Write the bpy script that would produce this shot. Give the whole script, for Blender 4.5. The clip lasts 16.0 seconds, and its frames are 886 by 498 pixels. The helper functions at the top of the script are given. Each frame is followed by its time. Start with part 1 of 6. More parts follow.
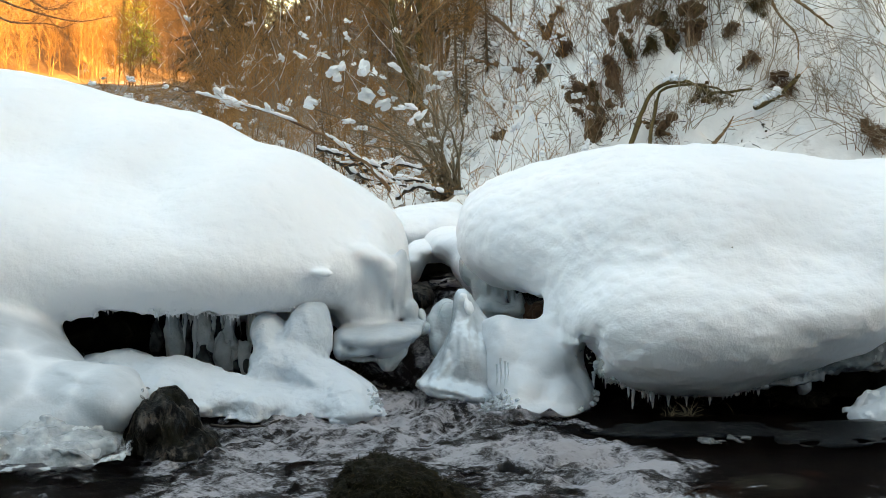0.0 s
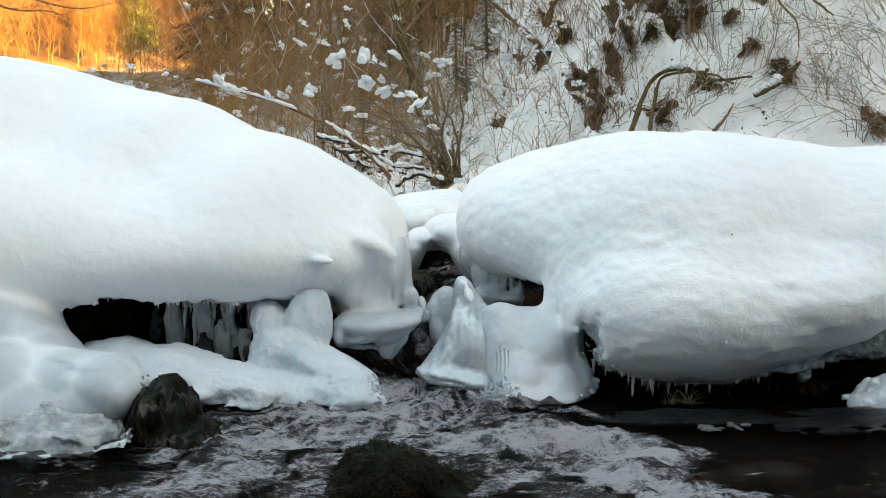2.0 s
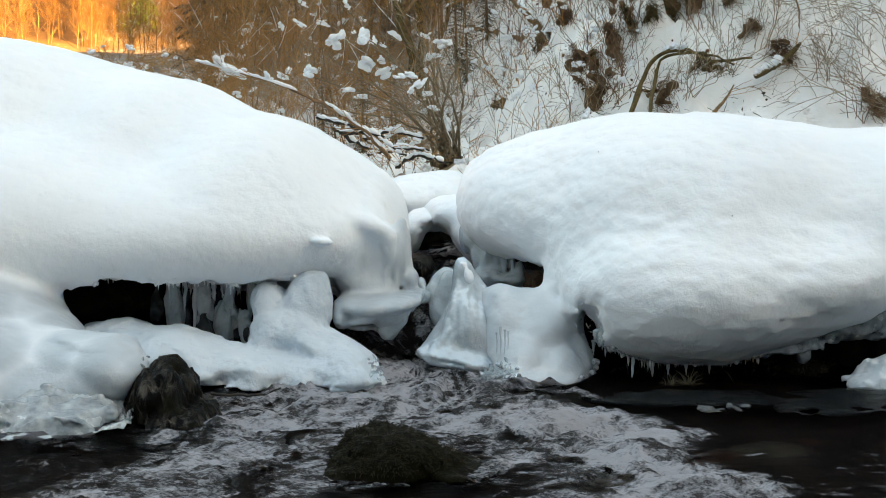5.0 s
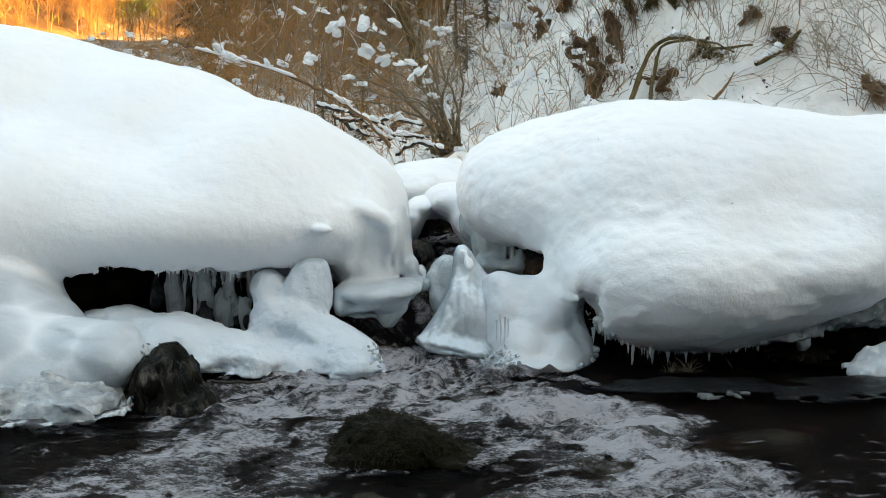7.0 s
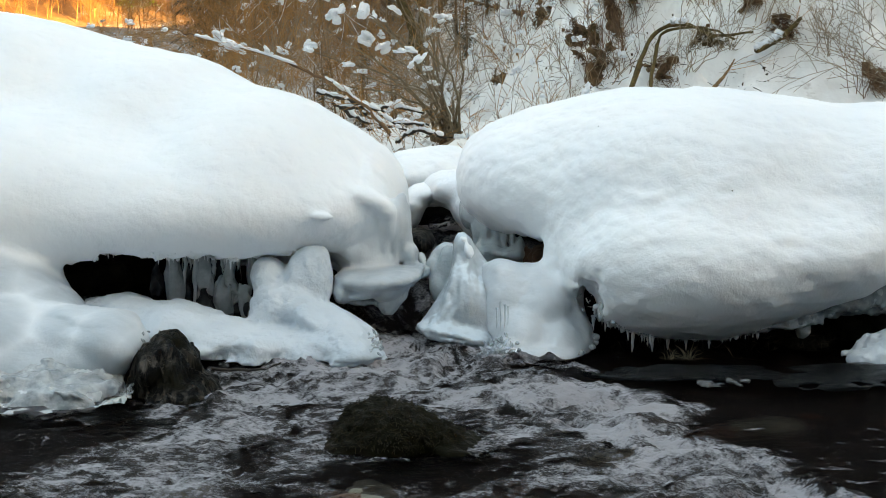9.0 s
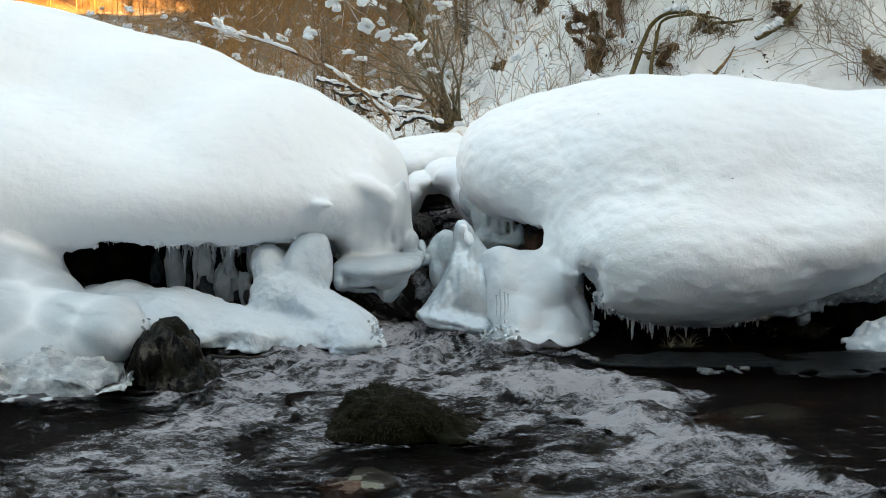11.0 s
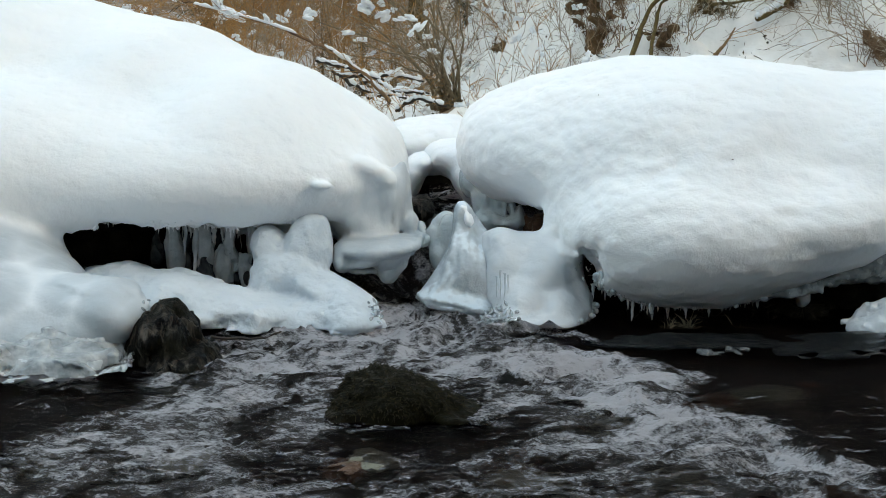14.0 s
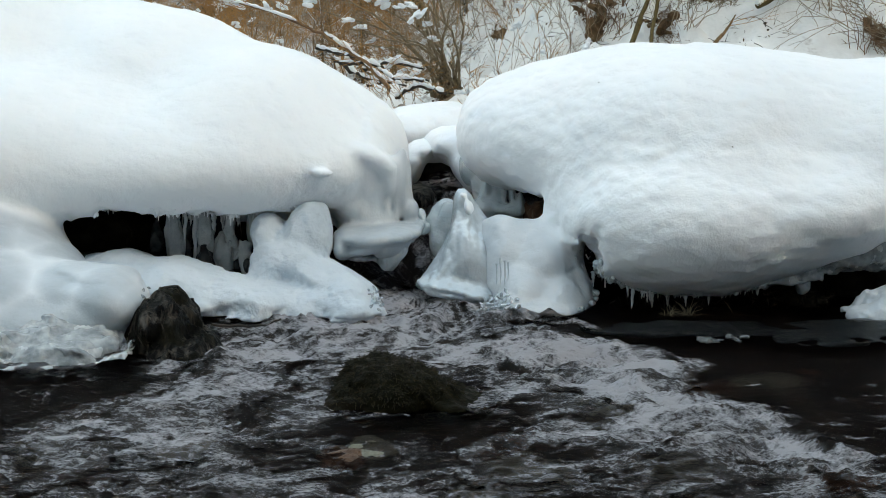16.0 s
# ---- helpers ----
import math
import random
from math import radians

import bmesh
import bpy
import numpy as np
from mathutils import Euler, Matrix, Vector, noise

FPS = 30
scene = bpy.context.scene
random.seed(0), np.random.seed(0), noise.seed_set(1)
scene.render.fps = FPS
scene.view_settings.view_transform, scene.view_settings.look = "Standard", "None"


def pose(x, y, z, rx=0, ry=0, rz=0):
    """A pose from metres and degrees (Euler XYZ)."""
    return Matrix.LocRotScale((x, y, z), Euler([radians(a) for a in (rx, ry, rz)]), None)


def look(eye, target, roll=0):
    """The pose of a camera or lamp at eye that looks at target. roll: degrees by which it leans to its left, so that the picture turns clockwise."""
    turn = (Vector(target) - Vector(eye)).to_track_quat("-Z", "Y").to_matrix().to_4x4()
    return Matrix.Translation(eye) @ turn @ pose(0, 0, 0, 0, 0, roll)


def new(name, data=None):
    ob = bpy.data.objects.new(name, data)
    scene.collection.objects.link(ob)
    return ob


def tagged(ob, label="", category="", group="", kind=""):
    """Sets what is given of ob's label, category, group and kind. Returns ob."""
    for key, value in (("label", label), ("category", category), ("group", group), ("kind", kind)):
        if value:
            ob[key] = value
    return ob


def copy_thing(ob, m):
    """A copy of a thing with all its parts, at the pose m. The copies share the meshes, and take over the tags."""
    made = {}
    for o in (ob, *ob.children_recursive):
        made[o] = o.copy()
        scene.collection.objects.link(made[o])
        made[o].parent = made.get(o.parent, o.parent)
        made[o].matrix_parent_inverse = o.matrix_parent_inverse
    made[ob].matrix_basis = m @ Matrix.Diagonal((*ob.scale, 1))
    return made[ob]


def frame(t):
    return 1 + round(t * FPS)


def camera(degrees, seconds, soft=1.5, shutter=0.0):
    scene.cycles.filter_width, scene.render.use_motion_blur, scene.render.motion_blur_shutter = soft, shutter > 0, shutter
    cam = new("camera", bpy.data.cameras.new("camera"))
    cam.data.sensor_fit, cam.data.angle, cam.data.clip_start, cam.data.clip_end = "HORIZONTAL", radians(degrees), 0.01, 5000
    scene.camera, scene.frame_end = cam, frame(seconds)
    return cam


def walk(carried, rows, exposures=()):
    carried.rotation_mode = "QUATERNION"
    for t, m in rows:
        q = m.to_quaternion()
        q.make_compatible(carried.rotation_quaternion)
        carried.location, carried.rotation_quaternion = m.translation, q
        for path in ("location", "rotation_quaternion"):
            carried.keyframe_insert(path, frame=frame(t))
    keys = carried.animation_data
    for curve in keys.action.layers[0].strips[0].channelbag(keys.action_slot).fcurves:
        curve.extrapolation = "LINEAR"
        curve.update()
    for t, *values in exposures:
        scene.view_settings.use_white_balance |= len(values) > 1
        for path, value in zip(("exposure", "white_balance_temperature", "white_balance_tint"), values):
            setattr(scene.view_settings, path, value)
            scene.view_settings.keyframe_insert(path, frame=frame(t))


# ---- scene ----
# The camera stands on one spot over the pool and tilts slowly down.
cam = camera(30.0, 16.0, soft=0.9)
EYE = 1.1
FOCAL = 784 / math.tan(radians(15))
TILT_MID = -6.425
walk(cam, [(0.5 * i, pose(0, 0, EYE, 90 + TILT_MID - math.degrees(math.atan(11.08 * (0.5 * i - 8) / FOCAL))))
           for i in range(33)], exposures=[(0, 2.64, 11500, 5), (16, 2.64, 11500, 5)])

# ---- light: open sky over a shaded valley, low warm sun on the far hillside ----
SUN_UP, SUN_FROM = 22.0, 130.0
world = bpy.data.worlds.new("winter_sky")
scene.world = world
world.use_nodes = True
wn = world.node_tree
sky = wn.nodes.new("ShaderNodeTexSky")
sky.sky_type, sky.sun_disc = "NISHITA", False
sky.sun_elevation, sky.sun_rotation = radians(SUN_UP), radians(SUN_FROM)
sky.air_density, sky.dust_density, sky.ozone_density = 1.0, 1.2, 1.0
wn.links.new(sky.outputs[0], wn.nodes["Background"].inputs[0])
wn.nodes["Background"].inputs[1].default_value = 0.15
sun_data = bpy.data.lights.new("sun", "SUN")
sun_data.energy, sun_data.angle, sun_data.color = 5.5, radians(0.5), (1.0, 0.6, 0.25)
sun = new("sun", sun_data)
sa, se = radians(SUN_FROM), radians(SUN_UP)
sun.matrix_world = look((math.sin(sa) * math.cos(se) * 90, math.cos(sa) * math.cos(se) * 90, math.sin(se) * 90), (0, 0, 0))


# ---- materials ----
def material(name):
    m = bpy.data.materials.new(name)
    m.use_nodes = True
    return m, m.node_tree.nodes, m.node_tree.links, m.node_tree.nodes["Principled BSDF"]


def noise_node(nodes, links, scale, detail=4, rough=0.55, stretch=None, space="Object"):
    tc = nodes.new("ShaderNodeTexCoord")
    n = nodes.new("ShaderNodeTexNoise")
    n.inputs["Scale"].default_value, n.inputs["Detail"].default_value, n.inputs["Roughness"].default_value = scale, detail, rough
    if stretch:
        mp = nodes.new("ShaderNodeMapping")
        mp.inputs["Scale"].default_value = stretch
        links.new(tc.outputs[space], mp.inputs[0])
        links.new(mp.outputs[0], n.inputs[0])
    else:
        links.new(tc.outputs[space], n.inputs[0])
    return n.outputs[0]


def ramp(nodes, links, src, stops):
    r = nodes.new("ShaderNodeValToRGB")
    while len(r.color_ramp.elements) < len(stops):
        r.color_ramp.elements.new(0.5)
    for el, (pos, col) in zip(r.color_ramp.elements, stops):
        el.position, el.color = pos, (*col, 1)
    links.new(src, r.inputs[0])
    return r.outputs[0]


def bump(nodes, links, bsdf, src, strength, dist, after=None):
    b = nodes.new("ShaderNodeBump")
    b.inputs["Strength"].default_value, b.inputs["Distance"].default_value = strength, dist
    links.new(src, b.inputs["Height"])
    if after:
        links.new(after, b.inputs["Normal"])
    links.new(b.outputs[0], bsdf.inputs["Normal"])
    return b.outputs[0]


def math_node(nodes, links, op, a, b):
    n = nodes.new("ShaderNodeMath")
    n.operation = op
    for i, v in enumerate((a, b)):
        if isinstance(v, (int, float)):
            n.inputs[i].default_value = v
        else:
            links.new(v, n.inputs[i])
    return n.outputs[0]


def snow_material(name, grain=1.0, low=(0.805, 0.84, 0.868), high=(0.856, 0.876, 0.89)):
    m, n, l, b = material(name)
    l.new(ramp(n, l, noise_node(n, l, 3.0), [(0.3, low), (0.7, high)]), b.inputs["Base Color"])
    b.inputs["Roughness"].default_value = 0.75
    b.inputs["Specular IOR Level"].default_value = 0.25
    b.inputs["Subsurface Weight"].default_value = 0.08
    b.inputs["Subsurface Radius"].default_value = (0.03, 0.04, 0.05)
    b.inputs["Subsurface Scale"].default_value = 0.5
    first = bump(n, l, b, noise_node(n, l, 30, 4, 0.6), 0.45 * grain, 0.012)
    bump(n, l, b, noise_node(n, l, 150, 4, 0.7), 0.2 * grain, 0.004, first)
    return m


def ice_material(name, tint, rough=0.18, clear=0.35, pale=(0.83, 0.87, 0.885)):
    m, n, l, b = material(name)
    l.new(ramp(n, l, noise_node(n, l, 14, 5), [(0.3, tint), (0.7, pale)]), b.inputs["Base Color"])
    l.new(ramp(n, l, noise_node(n, l, 9, 3), [(0.35, (rough * 0.6,) * 3), (0.7, (rough * 2.2,) * 3)]), b.inputs["Roughness"])
    b.inputs["IOR"].default_value = 1.31
    b.inputs["Transmission Weight"].default_value = clear
    b.inputs["Subsurface Weight"].default_value = 0.1
    b.inputs["Subsurface Radius"].default_value = (0.03, 0.05, 0.06)
    b.inputs["Subsurface Scale"].default_value = 0.5
    first = bump(n, l, b, noise_node(n, l, 26, 5, 0.6), 0.7, 0.016)
    bump(n, l, b, noise_node(n, l, 120, 4, 0.7), 0.5, 0.004, first)
    return m


def rock_material(name, dark, light, rough=0.35, moss=None, moss_at=0.55, stretch=None, band=(0.35, 0.7)):
    m, n, l, b = material(name)
    base = ramp(n, l, noise_node(n, l, 11, 8, 0.65, stretch), [(band[0], dark), (band[1], light)])
    if moss:
        mix = n.new("ShaderNodeMix")
        mix.data_type = "RGBA"
        l.new(ramp(n, l, noise_node(n, l, 7, 6, 0.7), [(moss_at - 0.08, (0, 0, 0)), (moss_at + 0.08, (1, 1, 1))]), mix.inputs[0])
        l.new(base, mix.inputs[6])
        l.new(ramp(n, l, noise_node(n, l, 90, 4), [(0.3, tuple(0.45 * c for c in moss)), (0.7, moss)]), mix.inputs[7])
        base = mix.outputs[2]
    l.new(base, b.inputs["Base Color"])
    b.inputs["Specular IOR Level"].default_value = 0.05
    l.new(ramp(n, l, noise_node(n, l, 25, 4), [(0.3, (rough * 0.6,) * 3), (0.7, (rough * 1.5,) * 3)]), b.inputs["Roughness"])
    first = bump(n, l, b, noise_node(n, l, 18, 6, 0.65, stretch), 0.8, 0.03)
    bump(n, l, b, noise_node(n, l, 120, 5, 0.7), 0.6, 0.006, first)
    return m


def plain_material(name, dark, light, scale=20, rough=0.8, relief=0.4, stretch=None, vary=0.0):
    m, n, l, b = material(name)
    col = ramp(n, l, noise_node(n, l, scale, 6, 0.65, stretch), [(0.3, dark), (0.7, light)])
    if vary:
        info = n.new("ShaderNodeNewGeometry")
        hsv = n.new("ShaderNodeHueSaturation")
        l.new(math_node(n, l, "MULTIPLY_ADD", info.outputs["Random Per Island"], vary), hsv.inputs["Value"])
        hsv.inputs["Value"].links[0].from_node.inputs[2].default_value = 1 - vary / 2
        l.new(col, hsv.inputs["Color"])
        col = hsv.outputs[0]
    l.new(col, b.inputs["Base Color"])
    b.inputs["Roughness"].default_value = rough
    b.inputs["Specular IOR Level"].default_value = 0.3
    bump(n, l, b, noise_node(n, l, scale * 3, 4), relief, 0.01)
    return m


SNOW = snow_material("fresh_snow")
SNOW_OLD = snow_material("crusted_snow", 1.8, (0.5, 0.575, 0.63), (0.63, 0.695, 0.745))
SNOW_CAP = snow_material("drifted_snow")
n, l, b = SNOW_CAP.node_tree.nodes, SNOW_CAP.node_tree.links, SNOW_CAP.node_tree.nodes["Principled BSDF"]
# wet ice tone; on the bank its grey also holds the dimmer light
wet_dim_at = n.new("ShaderNodeAttribute")
wet_dim_at.attribute_name = "wet"
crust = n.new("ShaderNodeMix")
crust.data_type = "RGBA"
l.new(math_node(n, l, "MULTIPLY", wet_dim_at.outputs["Fac"], ramp(n, l, noise_node(n, l, 8, 5, 0.65), [(0.3, (0.75, 0.75, 0.75)), (0.65, (1, 1, 1))])), crust.inputs[0])
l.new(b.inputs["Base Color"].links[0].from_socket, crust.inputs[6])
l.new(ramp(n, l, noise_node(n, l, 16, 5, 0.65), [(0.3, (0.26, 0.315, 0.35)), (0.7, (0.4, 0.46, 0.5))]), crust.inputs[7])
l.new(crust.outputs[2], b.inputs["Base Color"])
l.new(math_node(n, l, "SUBTRACT", 0.75, math_node(n, l, "MULTIPLY", wet_dim_at.outputs["Fac"], 0.42)), b.inputs["Roughness"])
ICE_CLEAR = ice_material("clear_ice", (0.55, 0.62, 0.66), 0.08, 0.8)
ICE_WET = ice_material("wet_white_ice", (0.62, 0.72, 0.76), 0.1, 0.35)


def dusted_material(name, tint):
    """Ice with snow lying wherever the surface faces upward."""
    m = ice_material(name, tint, 0.1, 0.4, (0.7, 0.755, 0.785))
    n, l = m.node_tree.nodes, m.node_tree.links
    ice = n["Principled BSDF"]
    snow = n.new("ShaderNodeBsdfPrincipled")
    l.new(ramp(n, l, noise_node(n, l, 5.0), [(0.3, (0.55, 0.66, 0.73)), (0.7, (0.67, 0.755, 0.805))]), snow.inputs["Base Color"])
    snow.inputs["Roughness"].default_value, snow.inputs["Specular IOR Level"].default_value = 0.7, 0.25
    bump(n, l, snow, noise_node(n, l, 150, 5, 0.75), 0.6, 0.005)
    g, sx, mx = n.new("ShaderNodeNewGeometry"), n.new("ShaderNodeSeparateXYZ"), n.new("ShaderNodeMixShader")
    l.new(g.outputs["Normal"], sx.inputs[0])
    up = math_node(n, l, "ADD", sx.outputs[2], math_node(n, l, "MULTIPLY", noise_node(n, l, 11, 5, 0.65), 0.4))
    l.new(ramp(n, l, up, [(0.3, (0, 0, 0)), (0.85, (0.6, 0.6, 0.6)), (1.2, (1, 1, 1))]), mx.inputs[0])
    l.new(ice.outputs[0], mx.inputs[1])
    l.new(snow.outputs[0], mx.inputs[2])
    l.new(mx.outputs[0], n["Material Output"].inputs["Surface"])
    return m


ICE_DUSTED = dusted_material("snow_dusted_ice", (0.5, 0.585, 0.63))


SNOW_WET = ice_material("wet_foot_ice", (0.24, 0.28, 0.3), 0.16, 0.3, (0.74, 0.78, 0.8))
ICE_GREY = ice_material("grey_hanging_ice", (0.5, 0.56, 0.58), 0.12, 0.2)
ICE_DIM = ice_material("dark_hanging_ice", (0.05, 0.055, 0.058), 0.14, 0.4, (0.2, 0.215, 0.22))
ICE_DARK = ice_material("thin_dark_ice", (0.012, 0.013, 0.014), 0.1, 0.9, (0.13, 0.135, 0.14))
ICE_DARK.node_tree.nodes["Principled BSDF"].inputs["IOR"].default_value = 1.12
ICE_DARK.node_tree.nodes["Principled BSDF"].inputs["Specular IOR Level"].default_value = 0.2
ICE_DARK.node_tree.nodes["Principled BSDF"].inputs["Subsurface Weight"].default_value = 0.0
ICE_PALE = ice_material("pale_green_ice", (0.55, 0.645, 0.68), 0.12, 0.25, (0.72, 0.78, 0.8))
STONE_RED = rock_material("reddish_stone", (0.05, 0.025, 0.018), (0.16, 0.09, 0.06), 0.4)
STONE_PALE = rock_material("pale_stone", (0.1, 0.095, 0.07), (0.26, 0.25, 0.2), 0.4)
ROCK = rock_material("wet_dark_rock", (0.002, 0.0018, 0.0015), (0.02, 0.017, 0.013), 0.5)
ROCK_GREY = rock_material("worn_grey_rock", (0.0015, 0.0012, 0.001), (0.11, 0.095, 0.082), 0.3, (0.01, 0.009, 0.004), 0.54, (3.6, 1.5, 0.35), (0.5, 0.68))
MOSS_ROCK = rock_material("mossy_rock", (0.004, 0.003, 0.002), (0.018, 0.013, 0.008), 0.6, (0.009, 0.008, 0.0025), 0.42)
MOSS = plain_material("moss", (0.0015, 0.0012, 0.0004), (0.025, 0.019, 0.005), 26, 0.9, 0.4, None, 0.8)
EARTH = plain_material("bare_brown_earth", (0.04, 0.023, 0.012), (0.2, 0.115, 0.055), 14, 0.95, 0.8)
BARK = plain_material("grey_brown_bark", (0.08, 0.046, 0.024), (0.32, 0.195, 0.1), 30, 0.9, 0.5, None, 0.5)
BARK_WET = plain_material("dark_wet_wood", (0.012, 0.009, 0.007), (0.05, 0.038, 0.028), 30, 0.5, 0.4)
BARK_PALE = plain_material("pale_hazel_bark", (0.11, 0.08, 0.05), (0.3, 0.22, 0.14), 30, 0.85, 0.3)
BARK_MOSSY = plain_material("mossy_bark", (0.035, 0.024, 0.011), (0.17, 0.115, 0.04), 28, 0.9, 0.5)
STRAW = plain_material("frosted_straw", (0.12, 0.105, 0.075), (0.3, 0.26, 0.19), 30, 0.85, 0.2, None, 0.5)
TWIG = plain_material("reddish_twig", (0.23, 0.105, 0.035), (0.58, 0.3, 0.11), 6, 0.85, 0.1, None, 0.6)
TWIG_DARK = plain_material("dark_red_twig", (0.1, 0.055, 0.035), (0.28, 0.16, 0.09), 6, 0.85, 0.1, None, 0.6)
TWIG_GREY = plain_material("grey_twig", (0.19, 0.145, 0.1), (0.42, 0.32, 0.23), 6, 0.85, 0.1, None, 0.6)
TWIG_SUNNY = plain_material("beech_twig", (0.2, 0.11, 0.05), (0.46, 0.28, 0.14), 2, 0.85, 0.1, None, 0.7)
LEAF = plain_material("dead_beech_leaf", (0.24, 0.11, 0.036), (0.46, 0.24, 0.09), 5, 0.8, 0.1, None, 0.8)
LEAF_DARK = plain_material("wet_dead_leaf", (0.04, 0.022, 0.012), (0.13, 0.075, 0.04), 8, 0.9, 0.1, None, 0.8)
NEEDLE = plain_material("conifer_needle", (0.012, 0.018, 0.01), (0.045, 0.05, 0.025), 5, 0.8, 0.1, None, 0.7)
GREEN_NEEDLE = plain_material("green_conifer", (0.24, 0.4, 0.05), (0.4, 0.56, 0.09), 5, 0.8, 0.1, None, 0.7)


# ---- geometry helpers ----
def mesh_from(name, verts, faces, mat, smooth=True):
    """verts (n, 3) and faces (m, 3 or 4) arrays as one mesh."""
    me = bpy.data.meshes.new(name)
    verts, faces = np.asarray(verts, np.float32), np.asarray(faces, np.int32)
    k = faces.shape[1]
    me.vertices.add(len(verts))
    me.vertices.foreach_set("co", verts.ravel())
    me.loops.add(faces.size)
    me.loops.foreach_set("vertex_index", faces.ravel())
    me.polygons.add(len(faces))
    me.polygons.foreach_set("loop_start", np.arange(0, faces.size, k, dtype=np.int32))
    me.polygons.foreach_set("use_smooth", np.full(len(faces), smooth))
    me.update(calc_edges=True)
    me.validate()
    me.materials.append(mat)
    return me


def part(name, mesh, parent, label="", kind=""):
    ob = new(name, mesh)
    ob.parent = parent
    return tagged(ob, label, "", "", kind)


def thing(name, place, label, category, group="", kind=""):
    ob = new(name)
    ob.location = place
    ob.empty_display_size = 0.1
    return tagged(ob, label, category, group, kind)


LATTICE = np.random.RandomState(7).rand(64, 64, 64).astype(np.float32)


def vnoise(x, y, z):
    """Smooth value noise in [-1, 1] on arrays."""
    out = 0
    ix, iy, iz = np.floor(x).astype(int), np.floor(y).astype(int), np.floor(z).astype(int)
    fx, fy, fz = x - ix, y - iy, z - iz
    fx, fy, fz = (f * f * (3 - 2 * f) for f in (fx, fy, fz))
    for a in (0, 1):
        for b in (0, 1):
            for c in (0, 1):
                w = (fx if a else 1 - fx) * (fy if b else 1 - fy) * (fz if c else 1 - fz)
                out = out + w * LATTICE[(ix + a) % 64, (iy + b) % 64, (iz + c) % 64]
    return out * 2 - 1


def fractal(x, y, z, octaves=4, gain=0.5):
    total, amp = 0, 1.0
    for i in range(octaves):
        total = total + amp * vnoise(x * 2 ** i + 11.3 * i, y * 2 ** i + 5.1 * i, z * 2 ** i + 3.7 * i)
        amp *= gain
    return total


def ellipsoid(e, X, Y, Z):
    cx, cy, cz, rx, ry, rz = e[:6]
    x, y, z = X - cx, Y - cy, Z - cz
    if len(e) > 6:
        c, s = math.cos(radians(e[6])), math.sin(radians(e[6]))
        x, z = c * x + s * z, c * z - s * x
    k0 = np.sqrt((x / rx) ** 2 + (y / ry) ** 2 + (z / rz) ** 2) + 1e-6
    k1 = np.sqrt((x / rx ** 2) ** 2 + (y / ry ** 2) ** 2 + (z / rz ** 2) ** 2) + 1e-6
    return k0 * (k0 - 1) / k1


def hollow(e, X, Y, Z):
    """A squared-off pocket, for undercuts with a crisp rim."""
    k = (((X - e[0]) / e[3]) ** 4 + ((Y - e[1]) / e[4]) ** 4 + ((Z - e[2]) / e[5]) ** 4) ** 0.25
    return (k - 1) * min(e[3:6])


def merge(a, b, k):
    h = np.clip(0.5 + 0.5 * (b - a) / k, 0, 1)
    return b + (a - b) * h - k * h * (1 - h)


